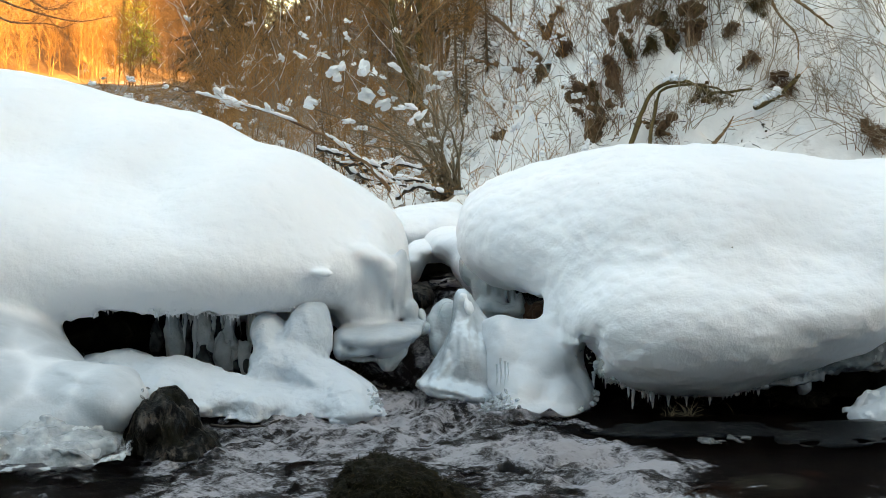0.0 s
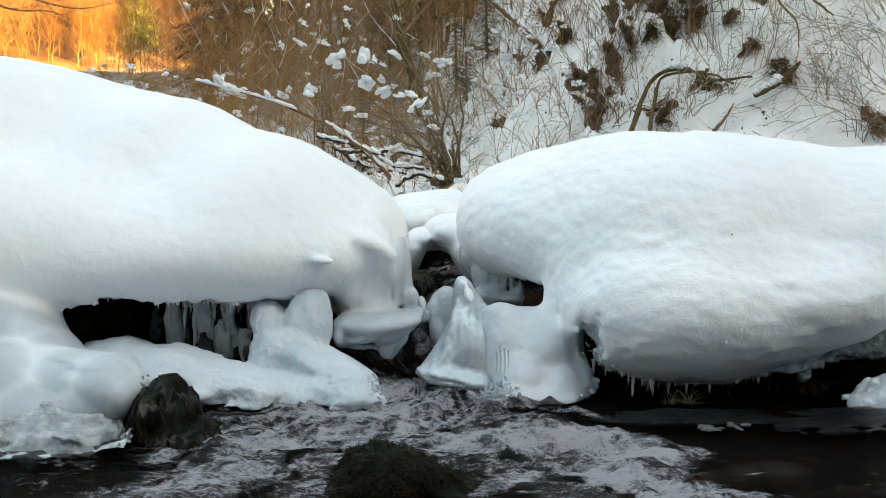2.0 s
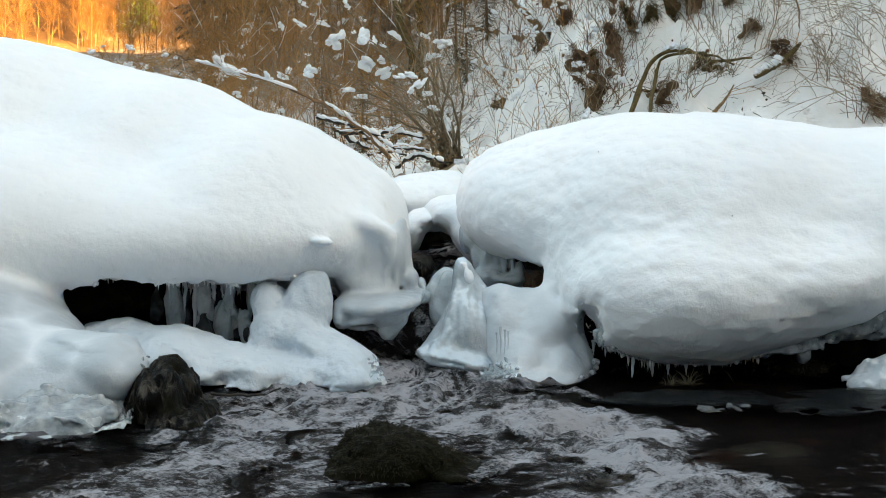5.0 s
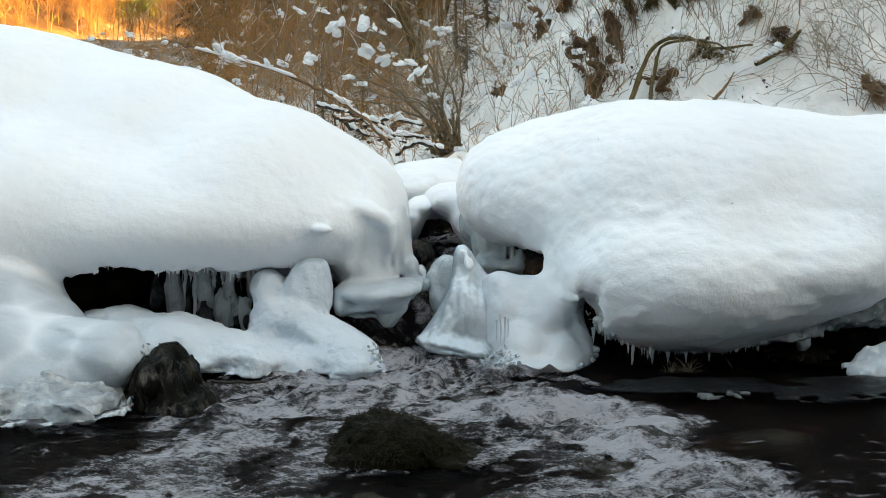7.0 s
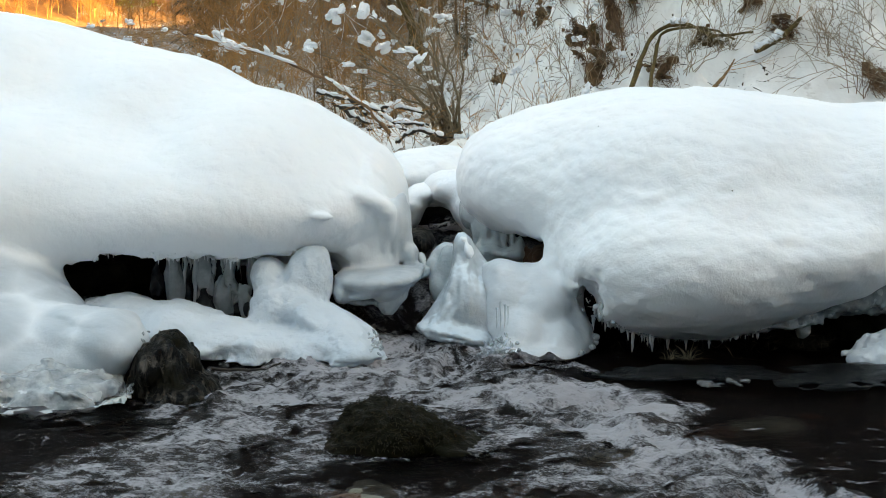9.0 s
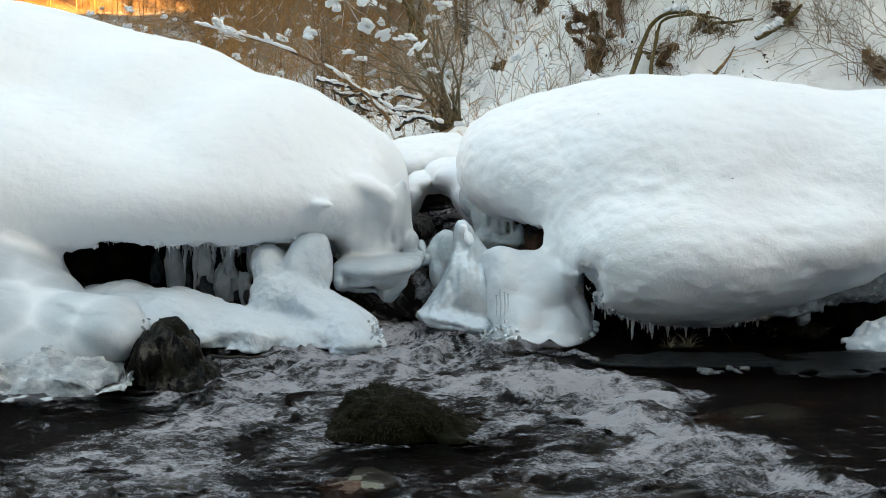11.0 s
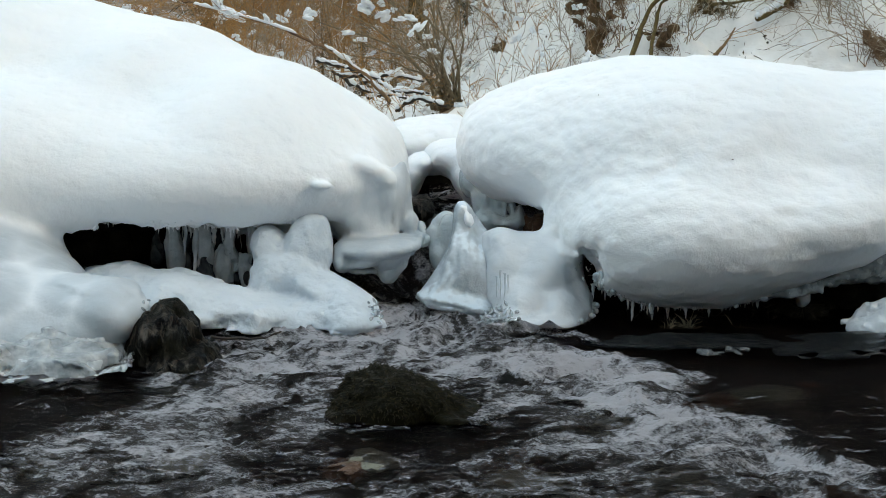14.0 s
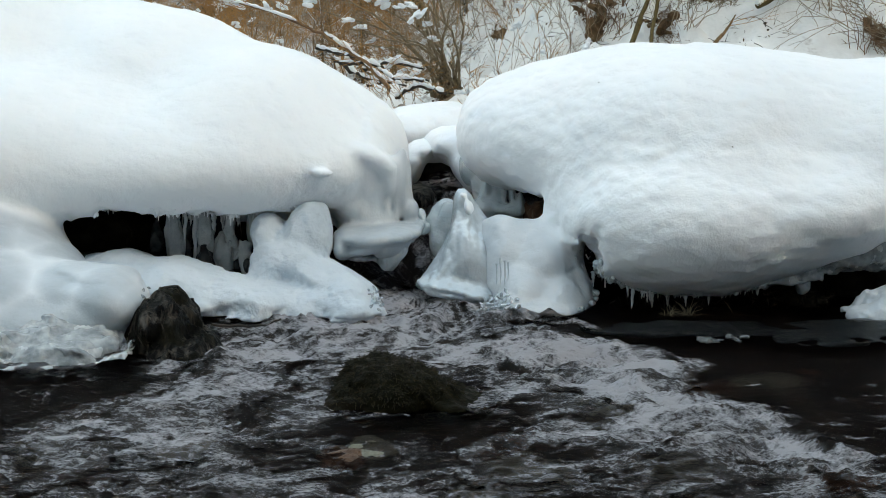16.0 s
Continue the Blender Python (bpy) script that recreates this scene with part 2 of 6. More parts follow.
class Body:
    """A rounded solid: ellipsoids melted together, others cut away, roughened by noise."""

    def __init__(self, lumps, cuts=(), melt=0.08, cut_melt=0.03, rough=((6.0, 0.006),), floor=None, seed=0.0, grain=(1, 1, 1), bumps=(), late=(), flutes=()):
        self.grain, self.bumps, self.late, self.flutes = grain, bumps, late, flutes
        self.lumps, self.cuts, self.melt, self.cut_melt, self.rough, self.floor, self.seed = lumps, cuts, melt, cut_melt, rough, floor, seed

    def field(self, X, Y, Z):
        d = None
        for e in self.lumps:
            q = ellipsoid(e, X, Y, Z)
            d = q if d is None else merge(d, q, self.melt)
        for e in self.bumps:
            d = merge(d, ellipsoid(e, X, Y, Z), 0.04)
        for e in self.cuts:
            q = hollow(e, X, Y, Z)
            near = np.abs(q) < 0.12
            q[near] += 0.022 * fractal(X[near] * 15, Y[near] * 15, Z[near] * 15, 3)
            d = -merge(-d, q, self.cut_melt)
        for melt, _, lumps in self.late:
            for e in lumps:
                d = merge(d, ellipsoid(e, X, Y, Z), melt)
        if self.floor is not None:
            d = np.maximum(d, self.floor - Z)
        s = self.seed
        for freq, amp in self.rough:
            near = np.abs(d) < 0.15
            d[near] += amp * fractal(X[near] * freq * self.grain[0] + s, Y[near] * freq * self.grain[1], Z[near] * freq * self.grain[2], 2)
        for freq, amp in self.flutes:
            near = np.abs(d) < 0.12
            x, y, z = X[near] * freq * self.grain[0] + 2.7 * s, Y[near] * freq * self.grain[1], Z[near] * freq * self.grain[2]
            bend = 0.8 * vnoise(x * 0.5 + 9, y * 0.5, z * 0.7)
            d[near] += amp * (np.abs(vnoise(x + bend, y, z + bend)) - 0.28)
        return d

    def bounds(self):
        every = list(self.lumps) + [e for group in self.late for e in group[2]]
        a = np.array([e[:6] for e in every])
        r = np.max(a[:, 3:], axis=1, keepdims=True) if any(len(e) > 6 for e in every) else a[:, 3:]
        return (a[:, :3] - r).min(0) - 0.06, (a[:, :3] + r).max(0) + 0.06

    def mesh(self, name, mat, step=0.015, low=None, high=None):
        lo, hi = self.bounds()
        if low is not None:
            lo = np.maximum(lo, low)
        if high is not None:
            hi = np.minimum(hi, high)
        ax = [np.arange(lo[i], hi[i] + step, step, dtype=np.float32) for i in range(3)]
        shape = [len(a) for a in ax]
        X, Y, Z = np.meshgrid(*ax, indexing="ij")
        f = self.field(X, Y, Z).astype(np.float32)
        f[0], f[-1], f[:, 0], f[:, -1], f[:, :, 0], f[:, :, -1] = (np.maximum(q, 0.2 * step) for q in (f[0], f[-1], f[:, 0], f[:, -1], f[:, :, 0], f[:, :, -1]))
        inside = f < 0
        count = sum(inside[a:shape[0] - 1 + a, b:shape[1] - 1 + b, c:shape[2] - 1 + c].astype(np.int8) for a in (0, 1) for b in (0, 1) for c in (0, 1))
        cell = np.argwhere((count > 0) & (count < 8))
        index = np.full([s - 1 for s in shape], -1, np.int32)
        index[tuple(cell.T)] = np.arange(len(cell))
        total, hits = np.zeros((len(cell), 3), np.float32), np.zeros((len(cell), 1), np.float32)
        corners = [(a, b, c) for a in (0, 1) for b in (0, 1) for c in (0, 1)]
        value = {q: f[cell[:, 0] + q[0], cell[:, 1] + q[1], cell[:, 2] + q[2]] for q in corners}
        for q in corners:
            for axis in range(3):
                if q[axis] == 0:
                    o = tuple(1 if i == axis else q[i] for i in range(3))
                    va, vb = value[q], value[o]
                    cross = (va < 0) != (vb < 0)
                    t = np.where(cross, va / np.where(cross, va - vb, 1), 0)
                    pt = np.tile(np.array(q, np.float32), (len(cell), 1))
                    pt[:, axis] = t
                    total[cross] += pt[cross]
                    hits[cross] += 1
        verts = lo + (cell + total / np.maximum(hits, 1)) * step
        faces = []
        for axis in range(3):
            u, v = (axis + 1) % 3, (axis + 2) % 3
            sl = [slice(None)] * 3
            sl[axis] = slice(0, -1)
            sh = [slice(None)] * 3
            sh[axis] = slice(1, None)
            cross = inside[tuple(sl)] != inside[tuple(sh)]
            e = np.argwhere(cross)
            e = e[(e[:, u] > 0) & (e[:, v] > 0) & (e[:, u] < shape[u] - 1) & (e[:, v] < shape[v] - 1)]
            quad = []
            for du, dv in ((-1, -1), (0, -1), (0, 0), (-1, 0)):
                c = e.copy()
                c[:, u] += du
                c[:, v] += dv
                quad.append(index[tuple(c.T)])
            quad = np.stack(quad, 1)
            flip = ~inside[tuple(e.T)]
            quad[flip] = quad[flip][:, ::-1]
            faces.append(quad)
        return mesh_from(name, verts, np.concatenate(faces), mat)

    def underside(self, x, y, z0, z1):
        """Height of the lowest point of the body over (x, y), or None."""
        z = np.arange(z0, z1, 0.006, dtype=np.float32)
        d = self.field(np.full_like(z, x), np.full_like(z, y), z)
        hit = np.nonzero(d < 0)[0]
        return float(z[hit[0]]) if len(hit) else None


def tube_arrays(lines, sides=4):
    """Tapered tubes; each line is (points, radii)."""
    V, Q, base = [], [], 0
    ang = np.arange(sides) * 2 * math.pi / sides
    ca, sa_ = np.cos(ang)[None, :, None], np.sin(ang)[None, :, None]
    for pts, rad in lines:
        p, r = np.asarray(pts, np.float32), np.asarray(rad, np.float32)
        n = len(p)
        t = np.gradient(p, axis=0)
        t /= np.linalg.norm(t, axis=1, keepdims=True) + 1e-9
        ref = np.array((0.31, 0.95, 0.05)) if abs(t[0, 1]) < 0.8 else np.array((1.0, 0, 0.1))
        a = np.cross(t, ref)
        a /= np.linalg.norm(a, axis=1, keepdims=True) + 1e-9
        b = np.cross(t, a)
        V.append((p[:, None] + r[:, None, None] * (ca * a[:, None] + sa_ * b[:, None])).reshape(-1, 3))
        i = np.arange(n - 1)[:, None] * sides + np.arange(sides)[None]
        j = np.arange(n - 1)[:, None] * sides + (np.arange(sides)[None] + 1) % sides
        Q.append((np.stack([i, j, j + sides, i + sides], -1).reshape(-1, 4) + base)[:, ::-1])
        base += n * sides
    return np.concatenate(V), np.concatenate(Q)


def tubes(name, lines, mat, sides=4):
    return mesh_from(name, *tube_arrays(lines, sides), mat)


def curve(points, n=14):
    """A smooth line through a few points."""
    p = np.asarray(points, float)
    p = np.vstack([2 * p[0] - p[1], p, 2 * p[-1] - p[-2]])
    out = []
    segs = len(p) - 3
    for s in np.linspace(0, segs - 1e-6, n):
        i, t = int(s), s - int(s)
        a, b, c, d = p[i:i + 4]
        out.append(0.5 * (2 * b + (c - a) * t + (2 * a - 5 * b + 4 * c - d) * t * t + (3 * b - a - 3 * c + d) * t ** 3))
    return np.array(out)


def taper(r0, r1, n=14):
    return np.linspace(r0, r1, n)


def wander(rng, start, way, length, n, bend, lift=0.0):
    """A crooked line of n points."""
    p, d = np.array(start, float), np.array(way, float)
    d /= np.linalg.norm(d)
    pts = [p.copy()]
    for _ in range(n - 1):
        d = d + rng.normal(0, bend, 3) + np.array((0, 0, lift))
        d /= np.linalg.norm(d)
        p = p + d * length / (n - 1)
        pts.append(p.copy())
    return np.array(pts)


def fork(rng, line, count, lo, angle, length, n, bend, lift=0.0):
    """Side shoots off a line, in the upper part from lo on."""
    out = []
    for _ in range(count):
        t = rng.uniform(lo, 0.98) * (len(line) - 1)
        i = int(t)
        at = line[i] + (line[min(i + 1, len(line) - 1)] - line[i]) * (t - i)
        along = line[min(i + 1, len(line) - 1)] - line[max(i - 1, 0)]
        along /= np.linalg.norm(along)
        side = rng.normal(0, 1, 3)
        side -= along * side.dot(along)
        side /= np.linalg.norm(side)
        d = along * math.cos(radians(angle)) + side * math.sin(radians(angle)) * rng.uniform(0.7, 1.2)
        out.append(wander(rng, at, d, length * rng.uniform(0.5, 1.2) * (1.15 - 0.5 * t / len(line)), n, bend, lift))
    return out


# ---- ground: one sheet, stream valley with slopes, far hill and unseen ridges added to shade the valley ----
def step_up(a, b, v):
    """0 at a, 1 at b, smooth between."""
    t = np.clip((v - a) / (b - a), 0, 1)
    return t * t * (3 - 2 * t)


def soft(v, k):
    return np.where(v > 8 * k, v, k * np.log1p(np.exp(np.clip(v / k, -30, 8.5))))


def bed_height(y):
    return -0.16 + 0.26 * step_up(5.9, 7.6, y) + 0.02 * soft(y - 8, 0.3)


def ground_height(x, y):
    x, y = np.asarray(x, float), np.asarray(y, float)
    half = 2.35 - 1.75 * step_up(6.3, 8.0, y)
    z = bed_height(y) + 0.55 * step_up(half, half + 1.2, np.abs(x + 0.05))
    aside = x / np.maximum(y, 1)
    z = z + (0.012 + 0.07 * step_up(-0.155, -0.07, aside)) * soft(y - 9.5, 0.5) * step_up(70, 45, y)
    right_hill = 0.78 * step_up(9.3, 11.5, y) * soft(x - 0.05 + 0.02 * (y - 11), 0.18) + 0.9 * soft(x - 5, 1.0)
    z = z + np.minimum(right_hill, 11 + 0.06 * x) * step_up(60, 38, y)
    z = z + 0.42 * soft(y - 11, 0.4) * step_up(-0.4, 1.6, x) * step_up(40, 22, y) + 0.22 * soft(-x - 9 - 0.2 * np.abs(y), 1.5)
    # last term: unseen ridge behind the camera, steepened to block skylight
    z = z + np.minimum(0.6 * soft(y - 67, 1.5), (0.032 + 1.2 * soft(-aside - 0.185, 0.008)) * np.maximum(y, 0)) + 1.3 * soft(-y - 5, 1.0)
    z = np.minimum(z, 62 + 6 * np.sin(x * 0.03))
    rough = np.clip((y - 8.7) * 0.05, 0, 0.1) + 0.16 * step_up(9.5, 10.5, y) * step_up(0, 0.6, x)
    lumpy = 0.7 * fractal(x * 2.4, y * 2.4, z * 3.0, 3) + 0.55 * fractal(x * 6, y * 6, z * 7, 3)
    return z + rough * (fractal(x * 1.1, y * 1.1, 0 * x + 2.2, 3) + 1.1 * lumpy)


def ground_axis(fine_lo, fine_hi, step, far):
    mid = np.arange(fine_lo, fine_hi, step)
    grow = step * np.cumsum(1.1 ** np.arange(1, 200))
    return np.concatenate([(fine_lo - grow[grow < far])[::-1], mid, fine_hi + grow[grow < far]])


gx, gy = ground_axis(-1.5, 4.5, 0.035, 420), ground_axis(8, 16, 0.04, 420)
GX, GY = np.meshgrid(gx, gy, indexing="ij")
gv = np.stack([GX, GY, ground_height(GX, GY)], -1).reshape(-1, 3)
gi = (np.arange(len(gx) - 1)[:, None] * len(gy) + np.arange(len(gy) - 1)[None]).ravel()
ground_faces = np.stack([gi, gi + len(gy), gi + len(gy) + 1, gi + 1], 1)

gm, n, l, b = material("snowy_ground")
geo = n.new("ShaderNodeNewGeometry")
split = n.new("ShaderNodeSeparateXYZ")
l.new(geo.outputs["Position"], split.inputs[0])
litter = ramp(n, l, noise_node(n, l, 1.4, 6, 0.65), [(0.3, (0.1, 0.06, 0.035)), (0.7, (0.22, 0.13, 0.07))])
patch = noise_node(n, l, 0.9, 6, 0.7)
snowy = ramp(n, l, noise_node(n, l, 2.0), [(0.3, (0.85, 0.84, 0.81)), (0.7, (0.91, 0.9, 0.88))])
stony = ramp(n, l, noise_node(n, l, 9, 6, 0.7), [(0.35, (0.005, 0.0034, 0.0026)), (0.55, (0.022, 0.0145, 0.01)), (0.75, (0.095, 0.064, 0.042))])
mix1 = n.new("ShaderNodeMix")
mix1.data_type = "RGBA"
l.new(ramp(n, l, patch, [(0.60, (0, 0, 0)), (0.66, (1, 1, 1))]), mix1.inputs[0])
l.new(snowy, mix1.inputs[6])
l.new(litter, mix1.inputs[7])
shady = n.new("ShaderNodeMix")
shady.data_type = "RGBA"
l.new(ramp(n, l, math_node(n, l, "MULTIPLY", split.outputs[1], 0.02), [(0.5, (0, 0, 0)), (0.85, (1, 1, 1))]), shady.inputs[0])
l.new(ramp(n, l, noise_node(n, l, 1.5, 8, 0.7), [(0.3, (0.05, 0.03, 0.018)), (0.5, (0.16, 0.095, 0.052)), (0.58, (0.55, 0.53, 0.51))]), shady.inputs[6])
woods = n.new("ShaderNodeMix")
woods.data_type = "RGBA"
reach = n.new("ShaderNodeVectorMath")
reach.operation = "DISTANCE"
l.new(geo.outputs["Position"], reach.inputs[0])
reach.inputs[1].default_value = (0.5, 11.0, 1.0)
l.new(ramp(n, l, math_node(n, l, "MULTIPLY", math_node(n, l, "ADD", reach.outputs["Value"], math_node(n, l, "MULTIPLY", patch, 6.0)), 0.02), [(0.22, (0, 0, 0)), (0.34, (0.93, 0.93, 0.93))]), woods.inputs[0])
glade = math_node(n, l, "ADD", math_node(n, l, "MULTIPLY", split.outputs[0], -0.55), math_node(n, l, "MULTIPLY", split.outputs[1], 0.12))
brown = ramp(n, l, math_node(n, l, "ADD", glade, math_node(n, l, "MULTIPLY", noise_node(n, l, 3.0, 6, 0.7), 1.4)), [(0.0, (0, 0, 0)), (0.8, (0.93, 0.93, 0.93))])
span = brown.node.inputs[0].links[0].from_node.outputs[0]
l.new(math_node(n, l, "MULTIPLY_ADD", span, 1.0), brown.node.inputs[0])
brown.node.inputs[0].links[0].from_node.inputs[2].default_value = -2.85
floor_mix = n.new("ShaderNodeMix")
floor_mix.data_type = "RGBA"
l.new(brown, floor_mix.inputs[0])
l.new(mix1.outputs[2], floor_mix.inputs[6])
l.new(litter, floor_mix.inputs[7])
l.new(floor_mix.outputs[2], woods.inputs[6])
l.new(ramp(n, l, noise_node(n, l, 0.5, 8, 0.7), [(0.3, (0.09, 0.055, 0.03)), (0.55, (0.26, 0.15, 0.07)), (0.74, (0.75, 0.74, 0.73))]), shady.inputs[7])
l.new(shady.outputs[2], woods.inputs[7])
mix2 = n.new("ShaderNodeMix")
mix2.data_type = "RGBA"
under = math_node(n, l, "LESS_THAN", split.outputs[2], 0.06)
l.new(under, mix2.inputs[0])
# unseen ground round the camera, greyed to cool the bounced light
shore = n.new("ShaderNodeMix")
shore.data_type = "RGBA"
l.new(ramp(n, l, math_node(n, l, "MULTIPLY", split.outputs[1], 0.05), [(0.42, (0, 0, 0)), (0.52, (1, 1, 1))]), shore.inputs[0])
l.new(ramp(n, l, noise_node(n, l, 1.3, 6, 0.65), [(0.4, (0.10, 0.105, 0.11)), (0.6, (0.58, 0.61, 0.63))]), shore.inputs[6])
l.new(woods.outputs[2], shore.inputs[7])
l.new(shore.outputs[2], mix2.inputs[6])
l.new(stony, mix2.inputs[7])
l.new(mix2.outputs[2], b.inputs["Base Color"])
b.inputs["Roughness"].default_value = 0.8
bump(n, l, b, noise_node(n, l, 6, 6, 0.6), 0.5, 0.05)
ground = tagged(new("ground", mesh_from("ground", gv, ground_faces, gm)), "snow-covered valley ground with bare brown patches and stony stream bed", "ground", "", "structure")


# ---- water ----
def water_height(x, y):
    return 0.27 * step_up(6.15, 7.5, y - 0.25 * x) + 0.02 * soft(y - 8, 0.3)


wx, wy = np.concatenate([np.arange(-2.5, -1.6, 0.03), np.arange(-1.6, 1.6, 0.007), np.arange(1.6, 2.5, 0.03)]), np.concatenate([np.arange(-4.5, 3.3, 0.06), np.arange(3.3, 7.0, 0.007), np.arange(7.0, 9.5, 0.02)])
WX, WY = np.meshgrid(wx, wy, indexing="ij")
# the current leaves the gap and fans out round the mossy stone; a still pool lies beside it
away = np.hypot(WX + 0.07, WY - 6.3)
bearing = np.arctan2(WX + 0.07, 6.3 - WY)
warp = 0.8 * fractal(WX * 2.6, WY * 2.6, 0 * WX, 3)
warp2 = 0.5 * fractal(WX * 8, WY * 8, 0 * WX + 6, 3)
edge = np.interp(WY, (3.6, 4.05, 4.4, 5.35, 5.75, 6.1), (1.25, 1.06, 0.95, 0.66, 0.42, 0.3)) + 0.10 * fractal(WX * 4, WY * 4, 0 * WX + 3, 3)
still = step_up(-0.05, 0.09, WX - edge)
shore = step_up(-0.72, -1.02, WX + 0.25 * (5.2 - WY)) * step_up(4.2, 4.6, WY)
lee = np.exp(-((WX - 0.02) / 0.22) ** 2 - ((WY - 4.36) / 0.16) ** 2)
core = np.exp(-(away / 0.95) ** 2)
tongue = np.exp(-((WX - edge + 0.26) / 0.3) ** 2) * step_up(3.5, 4.2, WY)
left_run = np.exp(-((bearing + 0.55) / 0.32) ** 2) * step_up(3.0, 1.0, away)
strong = np.clip(0.3 + 0.8 * core + 0.8 * tongue + 0.4 * left_run, 0, 1.2) * (1 - 0.9 * still) * (1 - 0.6 * lee)
# long ripples lie across the current, with sharp crests
ripple = 1 - 2 * np.abs(fractal(bearing * 5 + 0.6 * warp, away * 9.0 + 1.2 * warp, 0 * WX + 1.0, 3, 0.5))
chop = fractal(WX * 7 + warp, WY * 11 + warp, 0 * WX + 4, 4, 0.55)
small = 1 - 2 * np.abs(fractal(WX * 13 + 2 * warp + 5 * bearing, WY * 34 + 3 * warp, 0 * WX + 7, 3, 0.55))
hump = 0.045 * np.exp(-((WX - 0.78) / 0.17) ** 2 - ((WY - 4.38) / 0.13) ** 2) + 0.03 * np.exp(-((WX - 0.45) / 0.2) ** 2 - ((WY - 5.3) / 0.12) ** 2)
WZ = water_height(WX, WY) + hump + strong * (0.021 * chop + 0.010 * ripple) + (1 - 0.85 * still) * 0.0055 * small
# foam: torn sheets with holes, drawn out along the current; thin cover also paints reflected sheen
sheets = fractal(WX * 5 + 1.3 * warp, WY * 7 + 1.3 * warp, 0 * WX + 12, 5, 0.6)
strands = 1 - 2.2 * np.abs(fractal(bearing * 11 + 1.6 * warp + warp2, away * 3.2 + warp2, 0 * WX + 15, 4, 0.55))
holes = fractal(WX * 21 + 3 * warp2, WY * 30 + 3 * warp2, 0 * WX + 18, 4, 0.6)
foam = 0.13 + 0.34 * core + 0.4 * tongue * step_up(6.1, 4.9, WY) + 0.46 * left_run + (0.4 * sheets + 0.34 * strands) * (0.6 + 0.4 * np.clip(strong, 0, 1)) + 0.34 * holes + 4.0 * np.clip(hump - 0.01, 0, 0.03)
foam = foam - 0.85 * still - 0.9 * shore - 0.4 * lee - 0.1 * step_up(4.5, 4.0, WY) * step_up(0.5, 0.1, np.abs(WX - 0.05))
# last term paints the still pool's small sparkles as pale specks
foam = foam - 0.4 * step_up(6.25, 6.5, WY) + 0.95 * still * step_up(0.5, 0.9, fractal(WX * 22, WY * 34, 0 * WX + 23, 3)) * step_up(5.3, 4.7, WY)
wv = np.stack([WX, WY, WZ], -1).reshape(-1, 3)
wi = (np.arange(len(wx) - 1)[:, None] * len(wy) + np.arange(len(wy) - 1)[None]).ravel()
wm, n, l, b = material("stream_water")
n.remove(b)
clear, gloss, wet, film = n.new("ShaderNodeBsdfRefraction"), n.new("ShaderNodeBsdfGlossy"), n.new("ShaderNodeMixShader"), n.new("ShaderNodeFresnel")
clear.inputs["Color"].default_value, clear.inputs["Roughness"].default_value, clear.inputs["IOR"].default_value = (0.5, 0.47, 0.48, 1), 0.02, 1.33
gloss.inputs["Color"].default_value, gloss.inputs["Roughness"].default_value, film.inputs["IOR"].default_value = (1, 1, 1, 1), 0.06, 1.33
l.new(math_node(n, l, "MULTIPLY", film.outputs[0], 0.035), wet.inputs[0])
l.new(clear.outputs[0], wet.inputs[1])
l.new(gloss.outputs[0], wet.inputs[2])
fb = n.new("ShaderNodeBsdfPrincipled")
fb.inputs["Base Color"].default_value = (0.64, 0.63, 0.675, 1)
fb.inputs["Roughness"].default_value = 0.45
fb.inputs["Subsurface Weight"].default_value = 0.2
fb.inputs["Subsurface Radius"].default_value = (0.02, 0.02, 0.02)
att = n.new("ShaderNodeAttribute")
att.attribute_name = "foam"
lace = math_node(n, l, "ADD", math_node(n, l, "MULTIPLY", noise_node(n, l, 75, 5, 0.7, (1.0, 1.7, 1.0)), 2.2), math_node(n, l, "MULTIPLY", noise_node(n, l, 24, 5, 0.65, (1.0, 1.7, 1.0)), 1.2))
cover = ramp(n, l, math_node(n, l, "ADD", att.outputs["Fac"], math_node(n, l, "SUBTRACT", lace, 1.7)), [(0.0, (0, 0, 0)), (0.25, (0.08, 0.08, 0.08)), (0.6, (0.24, 0.24, 0.24)), (1.1, (0.48, 0.48, 0.48))])
mixs = n.new("ShaderNodeMixShader")
l.new(cover, mixs.inputs[0])
l.new(wet.outputs[0], mixs.inputs[1])
l.new(fb.outputs[0], mixs.inputs[2])
out = n["Material Output"]
l.new(mixs.outputs[0], out.inputs["Surface"])
nb = bump(n, l, fb, noise_node(n, l, 34, 5, 0.65, (1.0, 1.8, 1.0)), 0.7, 0.014)
for node in (clear, gloss, film):
    l.new(nb, node.inputs["Normal"])
water_mesh = mesh_from("stream", wv, np.stack([wi, wi + len(wy), wi + len(wy) + 1, wi + 1], 1), wm)
layer = water_mesh.attributes.new("foam", "FLOAT", "POINT")
layer.data.foreach_set("value", foam.astype(np.float32).ravel())
water = tagged(new("water", water_mesh), "fast dark stream water with white foam streaks", "water", "", "structure")
water.visible_shadow = False

# ---- snow-capped boulders ----
def grow(parent, name, mesh, label="", kind=""):
    """Parts are made in world places; keep them there under their thing."""
    ob = part(name, mesh, parent, label, kind)
    ob.matrix_parent_inverse = Matrix.Translation(parent.location).inverted()
    return ob


